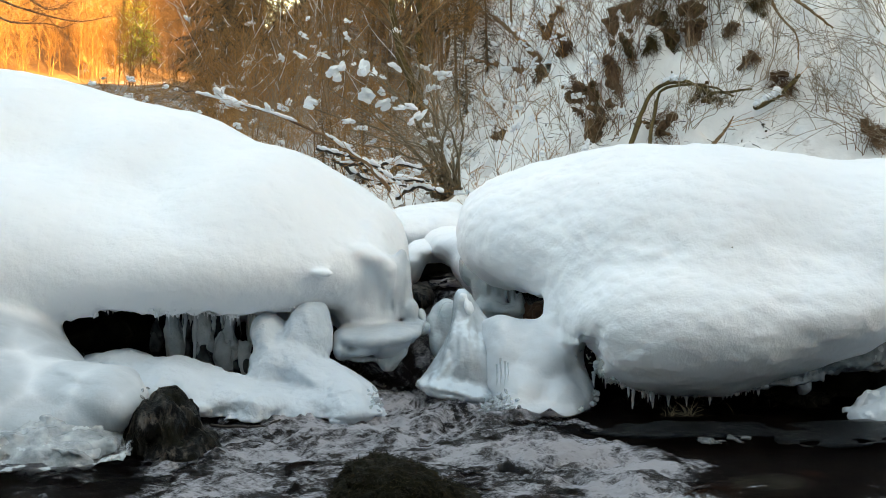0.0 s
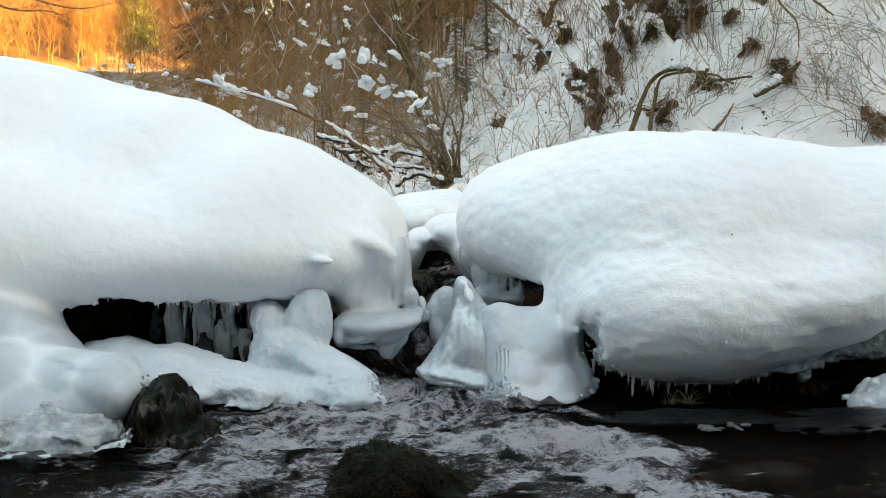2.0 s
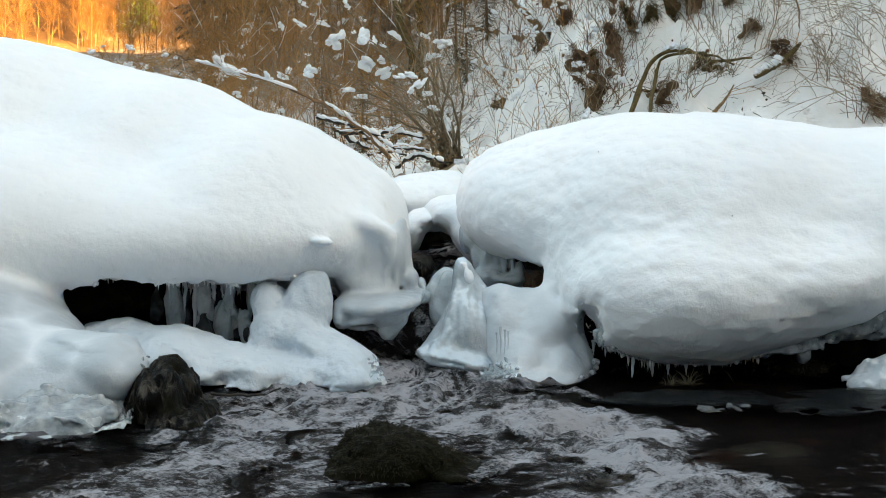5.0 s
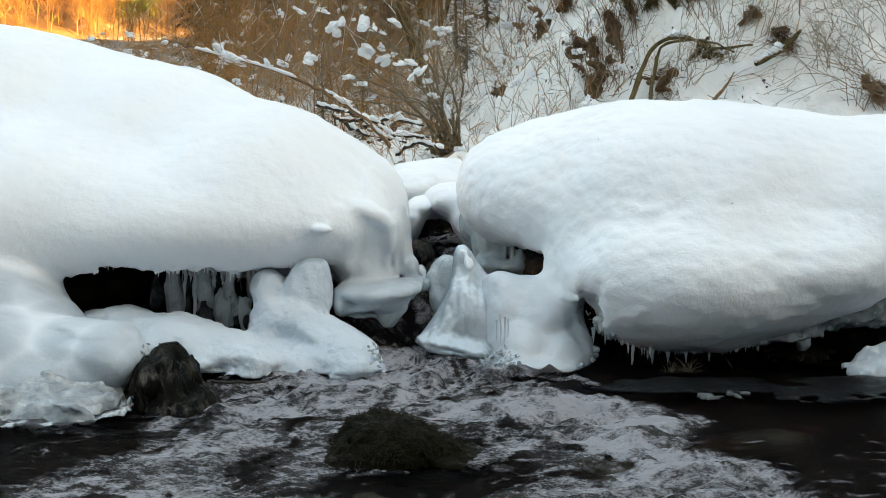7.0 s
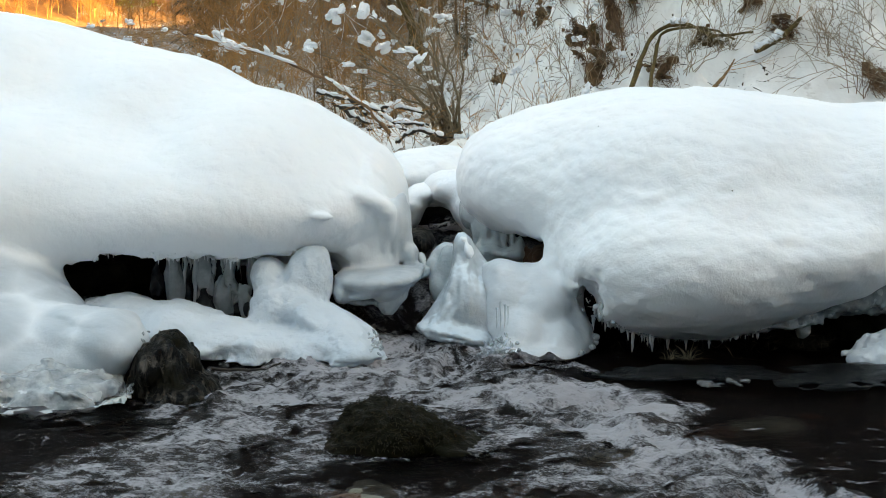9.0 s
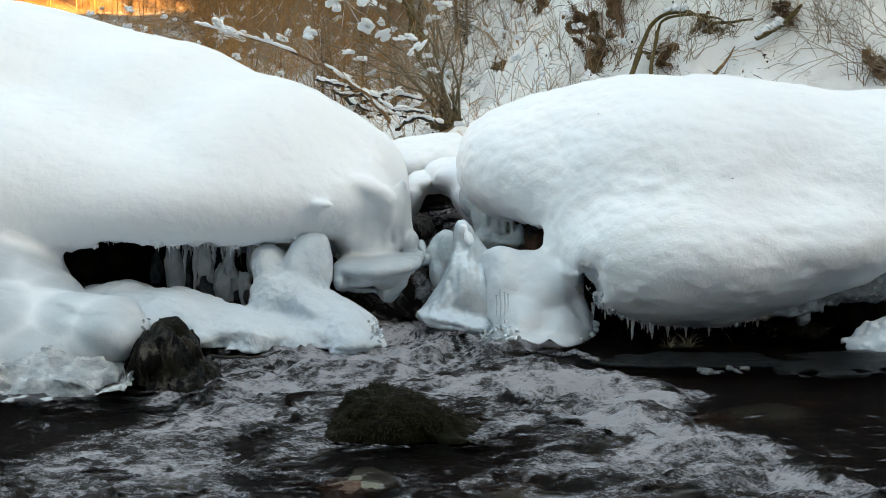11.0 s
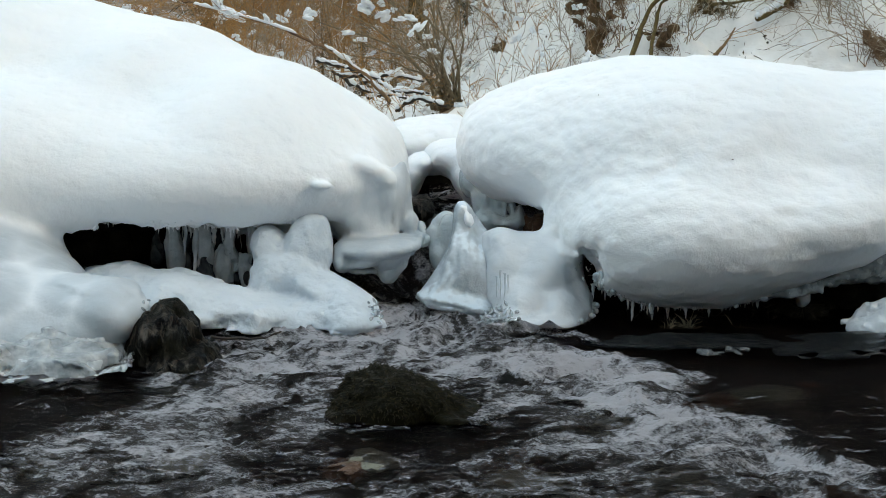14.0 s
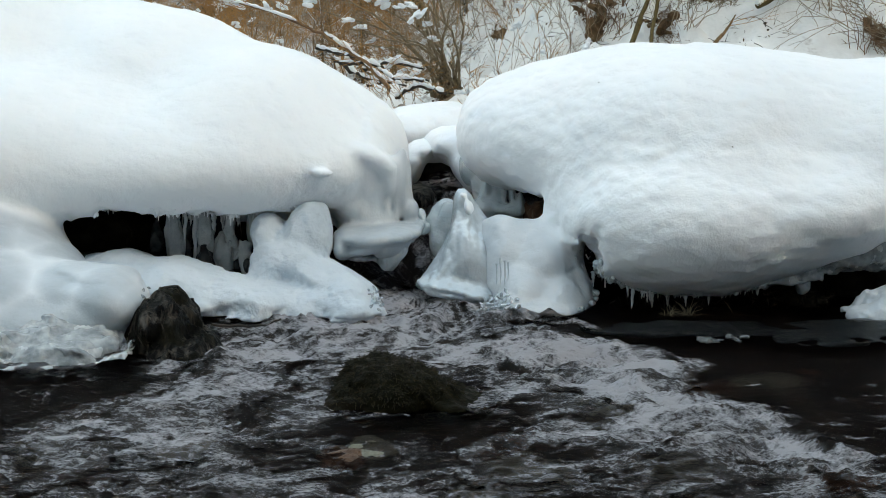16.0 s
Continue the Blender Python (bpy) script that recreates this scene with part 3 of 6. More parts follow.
def icicle(rs, top, length, radius, mat, bent=0.06):
    """One icicle hanging from top, knobbly and tapering."""
    k = 9
    t = np.linspace(0, 1, k)
    p = np.array(top) + np.stack([bent * length * np.cumsum(rs.normal(0, 0.25, k)), bent * length * np.cumsum(rs.normal(0, 0.25, k)), 0.012 - t * (length + 0.012)], 1)
    r = radius * (1.15 - t) ** 0.75 * (1 + 0.22 * rs.normal(0, 1, k).clip(-1.4, 1.4))
    r[0], r[-1] = radius * 1.35, radius * 0.06
    return p, r


def fringe(body, rs, x0, x1, y0, y1, z0, z1, count, longest, thick, band=0.10):
    """Frost needles and short icicles under the front rim of a snow body."""
    out, columns = [], np.linspace(x0, x1, 170)
    y = np.arange(y0, y1, 0.02, dtype=np.float32)
    z = np.arange(z0, z1, 0.012, dtype=np.float32)
    Y, Z = np.meshgrid(y, z, indexing="ij")
    rims = []
    for x in columns:
        solid = body.field(np.full_like(Y, x), Y.copy(), Z.copy()) < 0
        low = [(z[np.argmax(solid[j])], y[j]) for j in np.nonzero(solid.any(1))[0]]
        zz, yy = min(low) if low else (0, 0)
        rims.append([q for q in low if abs(q[1] - yy) < band + 0.06 and q[0] < zz + 0.035])
    for _ in range(count):
        x = rs.uniform(x0, x1)
        patchy = float(fractal(np.array(x * 17), np.array(z0 + 3.0), np.array(1.5), 2))
        near = rims[int(round((x - x0) / (x1 - x0) * 169))]
        if patchy < -0.15 + rs.normal(0, 0.25) or not near:
            continue
        zz, yy = near[rs.randint(len(near))]
        size = rs.rand() ** 3.0 * (1.0 + 1.4 * max(patchy, -0.5))
        out.append(icicle(rs, (x, yy, zz), 0.012 + longest * size, thick * (0.5 + 0.7 * size), None))
    return out


def wet_and_dim(body, mesh):
    """Marks wet ice and bank snow, greyed to carry the dimmer light there."""
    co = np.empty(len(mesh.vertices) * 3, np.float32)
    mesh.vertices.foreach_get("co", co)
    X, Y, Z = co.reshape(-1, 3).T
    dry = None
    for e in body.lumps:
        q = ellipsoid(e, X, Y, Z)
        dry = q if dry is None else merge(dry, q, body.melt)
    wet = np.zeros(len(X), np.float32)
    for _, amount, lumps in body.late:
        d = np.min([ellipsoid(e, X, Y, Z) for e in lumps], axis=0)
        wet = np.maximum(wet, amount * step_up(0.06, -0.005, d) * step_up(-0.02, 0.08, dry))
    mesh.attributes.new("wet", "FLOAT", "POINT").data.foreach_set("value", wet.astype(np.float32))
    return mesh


# left: a big drift falling to a rounded end over the gap, and down to the bank at the water
left_lumps = [(-2.362, 7.7, 0.477, 1.538, 1.15, 0.85), (-1.306, 7.4, 0.563, 0.671, 0.9, 0.566), (-0.776, 7, 0.603, 0.477, 0.75, 0.358, -8), (-1.108, 6.6, 0.495, 0.889, 0.55, 0.261), (-1.848, 6.7, 0.506, 0.756, 0.7, 0.378), (-0.324, 6.8, 0.418, 0.058, 0.3, 0.215), (-0.222, 6.85, 0.292, 0.098, 0.22, 0.14), (-0.337, 6.8, 0.333, 0.139, 0.3, 0.139), (-0.408, 7.2, 0.49, 0.255, 0.5, 0.269)]
left_cuts = [(-1.14, 6.2, 0.166, 0.405, 0.62, 0.191), (-0.673, 6.2, 0.142, 0.318, 0.62, 0.195)]
left_bumps = [(-0.238, 6.43, 0.517, 0.035, 0.05, 0.024, -30), (-0.214, 6.43, 0.497, 0.02, 0.045, 0.018), (-0.293, 6.385, 0.552, 0.065, 0.05, 0.024, -24), (-0.45, 6.185, 0.501, 0.038, 0.03, 0.011, -4), (-0.209, 6.46, 0.439, 0.022, 0.05, 0.053)]
bank_lumps = [(-1.814, 6.4, 0.312, 0.208, 0.4, 0.241), (-1.666, 6.25, 0.244, 0.171, 0.35, 0.15, -30), (-1.51, 6.05, 0.204, 0.155, 0.3, 0.099, -32), (-1.747, 6, 0.174, 0.287, 0.5, 0.205), (-1.4, 5.9, 0.179, 0.105, 0.25, 0.069, -24), (-1.418, 5.75, 0.112, 0.236, 0.3, 0.102, -12), (-1.226, 5.6, 0.134, 0.168, 0.22, 0.088, -8), (-1.447, 5.55, 0.059, 0.285, 0.28, 0.099), (-1.117, 5.5, 0.144, 0.098, 0.2, 0.083, -22), (-1.653, 5.6, 0.099, 0.306, 0.35, 0.172), (-1.051, 5.43, 0.125, 0.045, 0.12, 0.056, -38), (-1.168, 5.5, 0.088, 0.103, 0.16, 0.068), (-1.164, 5.62, 0.205, 0.096, 0.12, 0.017, -7), (-1.313, 5.66, 0.175, 0.085, 0.09, 0.019, -16)]
shelf_lumps = [(-0.356, 6.38, 0.244, 0.07, 0.18, 0.035), (-0.272, 6.36, 0.242, 0.096, 0.2, 0.037, 4), (-0.174, 6.38, 0.248, 0.078, 0.2, 0.033, 6), (-0.108, 6.42, 0.252, 0.035, 0.14, 0.024, 20), (-0.087, 6.5, 0.268, 0.018, 0.08, 0.018), (-0.393, 6.34, 0.201, 0.039, 0.14, 0.052), (-0.316, 6.36, 0.193, 0.1, 0.14, 0.03, 8), (-0.127, 6.58, 0.308, 0.031, 0.08, 0.045), (-0.279, 6.55, 0.294, 0.09, 0.1, 0.045), (-0.268, 6.5, 0.39, 0.029, 0.06, 0.102), (-0.228, 6.5, 0.403, 0.022, 0.06, 0.116), (-0.193, 6.53, 0.413, 0.02, 0.06, 0.121), (-0.162, 6.56, 0.424, 0.018, 0.06, 0.13), (-0.141, 6.6, 0.379, 0.014, 0.05, 0.113), (-0.322, 6.5, 0.333, 0.036, 0.06, 0.053), (-0.202, 6.36, 0.193, 0.07, 0.09, 0.039, 24), (-0.168, 6.4, 0.21, 0.044, 0.09, 0.031, 20)]
left_cap = Body(left_lumps, left_cuts, bumps=left_bumps, late=[(0.075, 1.0, bank_lumps), (0.022, 0.9, shelf_lumps)], melt=0.13, cut_melt=0.02, rough=((1.6, 0.006), (5.0, 0.005), (11, 0.003), (24, 0.0022)), seed=3.1)
left = thing("snowdrift", (-1.276, 6.9, -0.087), "thick smooth drift of fresh snow on a dark boulder", "snowdrift")
grow(left, "snow_cap", wet_and_dim(left_cap, left_cap.mesh("left_snow_cap", SNOW_CAP, 0.0115, (-2.4, 5.2, -0.1), (0.4, 9.2, 2.2))))
# the two foremost black lumps stand for the hollow's deep shade
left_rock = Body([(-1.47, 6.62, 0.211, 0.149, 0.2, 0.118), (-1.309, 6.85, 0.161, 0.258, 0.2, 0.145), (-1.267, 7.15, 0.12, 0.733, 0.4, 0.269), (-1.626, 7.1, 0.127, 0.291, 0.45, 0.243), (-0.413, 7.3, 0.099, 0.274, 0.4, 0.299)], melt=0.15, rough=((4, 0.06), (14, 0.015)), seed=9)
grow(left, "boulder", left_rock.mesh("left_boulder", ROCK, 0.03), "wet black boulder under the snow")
rs = np.random.RandomState(2)
for i in range(46):
    x = -1.08 + 0.37 * i / 45 + rs.normal(0, 0.012)
    clumped = 0.5 + 0.5 * math.sin(31 * x)
    pts, rad = icicle(rs, (x, 6.58 + rs.uniform(-0.14, 0.1), 0.335), 0.05 + (0.06 + 0.16 * clumped) * rs.rand() ** 1.2, 0.004 + 0.016 * rs.rand() ** 2, None, 0.06)
    grow(left, "icicle", tubes("icicle", [(pts, rad)], ICE_GREY, 8))
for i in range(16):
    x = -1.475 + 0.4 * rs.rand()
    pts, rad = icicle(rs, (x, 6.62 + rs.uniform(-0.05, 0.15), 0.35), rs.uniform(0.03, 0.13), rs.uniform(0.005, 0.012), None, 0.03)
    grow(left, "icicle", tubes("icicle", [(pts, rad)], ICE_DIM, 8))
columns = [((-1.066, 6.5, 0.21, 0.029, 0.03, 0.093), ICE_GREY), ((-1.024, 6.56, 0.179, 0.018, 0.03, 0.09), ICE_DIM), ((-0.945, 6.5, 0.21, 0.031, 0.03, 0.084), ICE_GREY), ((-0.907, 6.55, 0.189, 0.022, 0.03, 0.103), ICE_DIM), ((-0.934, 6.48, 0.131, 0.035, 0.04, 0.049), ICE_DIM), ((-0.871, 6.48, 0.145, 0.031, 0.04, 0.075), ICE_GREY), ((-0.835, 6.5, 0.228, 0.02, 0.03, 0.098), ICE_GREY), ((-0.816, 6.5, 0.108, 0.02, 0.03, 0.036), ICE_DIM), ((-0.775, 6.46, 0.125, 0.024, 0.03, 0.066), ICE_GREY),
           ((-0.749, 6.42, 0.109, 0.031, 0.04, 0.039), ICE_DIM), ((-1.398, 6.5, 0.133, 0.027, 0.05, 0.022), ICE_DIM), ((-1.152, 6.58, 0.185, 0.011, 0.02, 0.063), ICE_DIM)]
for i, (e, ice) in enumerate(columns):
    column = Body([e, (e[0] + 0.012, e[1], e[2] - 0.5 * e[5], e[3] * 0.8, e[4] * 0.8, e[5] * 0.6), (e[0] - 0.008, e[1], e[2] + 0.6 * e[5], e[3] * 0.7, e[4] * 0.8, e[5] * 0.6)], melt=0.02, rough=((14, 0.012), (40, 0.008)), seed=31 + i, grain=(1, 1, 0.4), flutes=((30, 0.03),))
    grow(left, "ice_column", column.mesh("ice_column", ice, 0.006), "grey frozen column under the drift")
grow(left, "frost_fringe", tubes("left_fringe", fringe(left_cap, rs, -1.33, -0.5, 5.98, 6.5, 0.24, 0.8, 260, 0.016, 0.0036), SNOW, 5), "ragged frosty rim", "stuff")
# right: a mushroom of snow over a dark boulder
right_lumps = [(1.035, 6.73, 0.542, 0.735, 0.75, 0.439), (1.736, 6.86, 0.544, 0.899, 0.85, 0.366), (0.413, 7.05, 0.588, 0.348, 0.6, 0.28), (0.753, 7, 0.681, 0.413, 0.6, 0.275), (0.932, 6.23, 0.323, 0.483, 0.5, 0.285), (1.366, 6.35, 0.369, 0.407, 0.55, 0.23, 9), (0.551, 6.5, 0.299, 0.111, 0.3, 0.147)]
right_cuts = [(0.313, 7, 0.248, 0.153, 0.95, 0.124), (0.552, 6.3, 0.127, 0.052, 0.6, 0.121)]
block_lumps = [(0.22, 6.38, 0.27, 0.044, 0.12, 0.044), (0.287, 6.36, 0.255, 0.087, 0.14, 0.052), (0.375, 6.36, 0.242, 0.087, 0.14, 0.057), (0.264, 6.34, 0.198, 0.095, 0.18, 0.087), (0.382, 6.3, 0.149, 0.121, 0.22, 0.129), (0.478, 6.42, 0.221, 0.075, 0.2, 0.176), (0.442, 6.42, 0.283, 0.044, 0.14, 0.053), (0.302, 6.2, 0.056, 0.106, 0.2, 0.097), (0.43, 6.2, 0.035, 0.097, 0.2, 0.089), (0.21, 6.34, 0.143, 0.043, 0.1, 0.108), (0.489, 6.2, 0, 0.059, 0.12, 0.055, -30), (0.316, 6.05, 0.001, 0.124, 0.14, 0.037), (0.421, 6.06, -0.005, 0.075, 0.12, 0.029), (0.159, 6.42, 0.198, 0.057, 0.1, 0.088), (0.251, 6.27, 0.121, 0.077, 0.13, 0.111), (0.192, 6.31, 0.093, 0.043, 0.09, 0.086), (0.511, 6.27, 0.045, 0.047, 0.12, 0.094), (0.336, 6.25, 0.113, 0.085, 0.14, 0.107)]
right_cap = Body(right_lumps, right_cuts, late=[(0.045, 0.6, block_lumps)], melt=0.13, cut_melt=0.03, rough=((1.8, 0.01), (5.0, 0.006), (11, 0.0045), (22, 0.003)), grain=(1, 1, 1.7), seed=5.7)
right = thing("snow_mushroom", (1.182, 6.6, -0.174), "rounded cushion of fresh snow on a dark wet boulder", "snowdrift")
grow(right, "snow_cap", wet_and_dim(right_cap, right_cap.mesh("right_snow_cap", SNOW_CAP, 0.0115, (-0.2, 5.4, -0.1), (2.7, 8.6, 2.0))))
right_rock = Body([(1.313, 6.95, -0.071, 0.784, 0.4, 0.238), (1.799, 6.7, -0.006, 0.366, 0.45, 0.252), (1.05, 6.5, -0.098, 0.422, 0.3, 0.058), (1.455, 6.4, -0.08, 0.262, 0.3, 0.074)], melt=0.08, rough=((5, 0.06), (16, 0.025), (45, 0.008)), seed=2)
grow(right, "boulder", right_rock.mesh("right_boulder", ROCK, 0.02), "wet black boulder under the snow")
rs = np.random.RandomState(3)
grow(right, "frost_fringe", tubes("right_fringe", fringe(right_cap, rs, 0.52, 1.85, 5.6, 6.6, 0.0, 0.6, 1300, 0.014, 0.0034, 0.22), ICE_WET, 5), "ragged frosty rim", "stuff")
grow(right, "frost_fringe", tubes("notch_fringe", fringe(right_cap, rs, 0.18, 0.46, 6.2, 7.4, 0.2, 0.9, 160, 0.016, 0.004), SNOW, 5), "ragged frosty rim", "stuff")
for top, length, girth in (((0.691, 6.1, 0.112), 0.07, 0.008), ((0.712, 6.1, 0.095), 0.10, 0.009), ((0.743, 6.1, 0.086), 0.05, 0.006), ((0.784, 6.1, 0.073), 0.075, 0.008), ((0.805, 6.1, 0.073), 0.04, 0.005), ((0.661, 6.1, 0.12), 0.04, 0.006), ((1.045, 6.1, 0.065), 0.03, 0.006), ((0.839, 6.1, 0.048), 0.04, 0.008), ((0.908, 6.1, 0.039), 0.03, 0.006),
                           ((0.995, 6.1, 0.048), 0.035, 0.007), ((0.569, 6.2, 0.113), 0.05, 0.007), ((0.616, 6.2, 0.095), 0.035, 0.006)):
    grow(right, "icicle", tubes("icicle", [icicle(rs, top, length, girth, None, 0.05)], ICE_WET, 7))
# crumbs along the rim
def crumbs(name, body, rs, box, count, size, mat):
    lines = []
    for p, r in fringe(body, rs, *box, count, 0.002, 0.002, 0.2):
        q = p[0] + rs.normal(0, 0.008, 3)
        k = rs.uniform(0.4, 1.0) * size
        lines.append((q + np.outer((-1, -0.5, 0.3, 1), rs.normal(0, 0.6, 3)) * k, np.array((0.2, 0.9, 1.0, 0.2)) * k))
    return tubes(name, lines, mat, 6)


grow(left, "frost_crumb", crumbs("left_crumbs", left_cap, rs, (-1.33, -0.45, 5.98, 6.5, 0.24, 0.8), 1500, 0.010, SNOW), "crumbly frost", "stuff")
grow(right, "frost_crumb", crumbs("right_crumbs", right_cap, rs, (0.5, 1.85, 5.6, 6.6, 0.0, 0.6), 2400, 0.013, ICE_WET), "crumbly frost", "stuff")
# icy veil under the outer edge of the cushion
veil_body = Body([(1.555, 6.3, 0.163, 0.159, 0.12, 0.056, 16), (1.421, 6.28, 0.126, 0.129, 0.12, 0.03, 12), (1.254, 6.2, 0.104, 0.127, 0.12, 0.025, 8), (1.681, 6.35, 0.186, 0.095, 0.12, 0.074, 12), (1.372, 6.25, 0.061, 0.038, 0.08, 0.03, 30)], melt=0.03, rough=((9, 0.02), (28, 0.01), (60, 0.004)), seed=44)
grow(right, "ice_veil", veil_body.mesh("ice_veil", SNOW_WET, 0.0075), "grey grainy ice under the snow rim")
# tufts of frozen grass below it
tuft = []
for foot, many in (((0.829, 5.98, -0.019), 34), ((0.906, 5.98, -0.019), 40), ((1.092, 6, -0.023), 8)):
    for _ in range(many):
        tuft.append((wander(rs, np.array(foot[:3]) + rs.normal(0, 1, 3) * (0.012, 0.015, 0.004), (rs.normal(0, 0.55), -0.2, 1), rs.uniform(0.03, 0.085), 6, 0.2, -0.22), taper(0.002, 0.0008, 6)))
tagged(new("grass_tuft", tubes("grass_tuft", tuft, STRAW, 3)), "tuft of dead grass stiff with frost below the snow", "grass", "", "stuff")
debris = []
for _ in range(260):
    p = np.array((1.031, 6.12, 0.004)) + np.array((rs.uniform(-0.4, 0.45), rs.normal(0.03, 0.04), rs.uniform(-0.07, 0.05)))
    debris.append((wander(rs, p, (rs.normal(0, 0.6), -0.2, rs.normal(-0.5, 0.6)), rs.uniform(0.012, 0.04), 4, 0.18), taper(rs.uniform(0.001, 0.0018), 0.0006, 4)))
grow(right, "frozen_root", tubes("frozen_roots", debris, BARK_WET, 4), "thin frozen roots and rime on the wet boulder", "stuff")
# crumbs of bark fallen on the snow
def on_snow(body, x_slope, z_slope):
    far = np.arange(5.3, 7.6, 0.004)
    hit = body.field(far * x_slope, far.copy(), 1.1 + far * z_slope) < 0
    d = far[np.argmax(hit)] - 0.003
    return np.array((d * x_slope, d, 1.1 + d * z_slope))


specks = []
for x_slope, z_slope in ((0.082, -0.043), (0.094, -0.042), (0.121, -0.1), (0.176, -0.081)):
    p = on_snow(right_cap, x_slope, z_slope)
    specks.append((wander(rs, p, rs.normal(0, 1, 3), rs.uniform(0.005, 0.011), 3, 0.3), np.array((0.001, 0.0024, 0.001))))
grow(right, "bark_crumb", tubes("bark_crumb", specks, BARK_WET, 5), "dark crumbs of bark on the snow", "stuff")
# frozen spray at the left end of the boulder
spray = []
for _ in range(26):
    p = np.array((0.552, 6.25, 0.113)) + rs.normal(0, 1, 3) * (0.03, 0.05, 0.06)
    spray.append((wander(rs, p, rs.normal(0, 1, 3) - np.array((0, 0.5, 0.8)), rs.uniform(0.01, 0.03), 4, 0.3), taper(0.003, 0.0012, 4)))
grow(right, "frozen_spray", tubes("frozen_spray", spray, ICE_WET, 5), "frozen spray", "stuff")
curtain_body = Body([(0.149, 6.98, 0.385, 0.033, 0.06, 0.095), (0.186, 6.95, 0.365, 0.024, 0.06, 0.09), (0.224, 6.93, 0.379, 0.021, 0.05, 0.081), (0.259, 6.92, 0.356, 0.019, 0.05, 0.066), (0.289, 6.9, 0.341, 0.019, 0.05, 0.061), (0.322, 6.88, 0.31, 0.021, 0.05, 0.052), (0.204, 6.9, 0.286, 0.08, 0.06, 0.042), (0.286, 6.86, 0.279, 0.066, 0.06, 0.033), (0.126, 7.05, 0.451, 0.053, 0.12, 0.082), (0.254, 6.98, 0.405, 0.038, 0.05, 0.048)], melt=0.02, rough=((12, 0.012), (40, 0.005)), seed=16, grain=(1, 1, 0.4))
grow(right, "ice_curtain", curtain_body.mesh("ice_curtain", ICE_PALE, 0.007), "glazed ice wall under the cushion")

# ---- ice and snow at the water ----
apron = thing("ice_apron", (-0.799, 6, -0.027), "low white apron of ice and crusted snow beside the water", "ice")
apron_body = Body([(-1.28, 6.25, 0.157, 0.098, 0.12, 0.019, 8), (-1.172, 6.25, 0.166, 0.073, 0.14, 0.021, -4), (-1.177, 6.1, 0.126, 0.125, 0.2, 0.046), (-1.008, 6.1, 0.133, 0.092, 0.18, 0.058), (-1.024, 6, 0.09, 0.107, 0.18, 0.082), (-0.911, 6.08, 0.087, 0.108, 0.2, 0.066, -12), (-0.793, 6.06, 0.059, 0.124, 0.2, 0.07, -6), (-0.879, 6, 0.038, 0.094, 0.18, 0.057), (-0.657, 6.06, 0.048, 0.145, 0.22, 0.062, -3), (-0.514, 6.1, 0.026, 0.146, 0.24, 0.071), (-0.388, 6.1, 0.041, 0.129, 0.26, 0.067, -10), (-0.32, 6.02, 0.034, 0.082, 0.2, 0.049, -12), (-0.587, 5.98, -0.003, 0.307, 0.16, 0.022), (-0.753, 5.98, -0.001, 0.164, 0.12, 0.025), (-0.359, 5.96, 0.014, 0.118, 0.12, 0.02),
                   (-0.673, 6.28, 0.257, 0.062, 0.11, 0.077), (-0.639, 6.22, 0.161, 0.081, 0.15, 0.085, -14), (-0.663, 6.2, 0.132, 0.051, 0.12, 0.055), (-0.498, 6.27, 0.306, 0.073, 0.1, 0.081), (-0.492, 6.26, 0.242, 0.071, 0.11, 0.077), (-0.555, 6.25, 0.266, 0.043, 0.1, 0.073), (-0.564, 6.2, 0.164, 0.085, 0.14, 0.072, -30), (-0.464, 6.14, 0.12, 0.109, 0.18, 0.055, -25), (-0.366, 6.1, 0.088, 0.096, 0.2, 0.046, -20)],
                  melt=0.04, rough=((5, 0.010), (12, 0.006), (30, 0.0035), (70, 0.0018)), floor=0.004, seed=1.3, flutes=((8, 0.014),))
grow(apron, "crust", apron_body.mesh("apron_crust", SNOW_OLD, 0.0062))
rim_body = Body([(-0.542, 5.94, -0.008, 0.284, 0.08, 0.014), (-0.316, 5.94, 0.009, 0.081, 0.06, 0.01), (-0.727, 5.94, -0.016, 0.142, 0.06, 0.012)], melt=0.02, rough=((22, 0.012), (60, 0.004)), floor=0.002, seed=43)
grow(apron, "ice_rim", rim_body.mesh("ice_rim", ICE_CLEAR, 0.0055), "thin clear ice rim at the water")

ledge = thing("ice_ledge", (-0.285, 6.4, 0.089), "glazed milky ice ledge over the running water", "ice")
for name, lumps, mat, seed in (("lobe", [(-0.189, 6.36, 0.18, 0.065, 0.06, 0.043, 36), (-0.215, 6.36, 0.14, 0.039, 0.05, 0.039, 44), (-0.318, 6.4, 0.152, 0.087, 0.06, 0.017, -4)], ICE_PALE, 6.3),
                               ("fin", [(-0.087, 6.5, 0.237, 0.022, 0.04, 0.013, 18), (-0.072, 6.52, 0.257, 0.013, 0.04, 0.018), (-0.125, 6.46, 0.211, 0.022, 0.05, 0.018, 30), (-0.091, 6.58, 0.29, 0.018, 0.04, 0.027)], ICE_PALE, 7.3)):
    piece = Body(lumps, melt=0.03, rough=((9, 0.006), (22, 0.005), (45, 0.003)), seed=seed, grain=(1.4, 1, 0.5))
    grow(ledge, name, piece.mesh("ledge_" + name, mat, 0.0055))

bank = thing("bank_ice", (-1.336, 5.3, -0.073), "wet grainy ice foot with a bright glassy lip at the water", "ice")
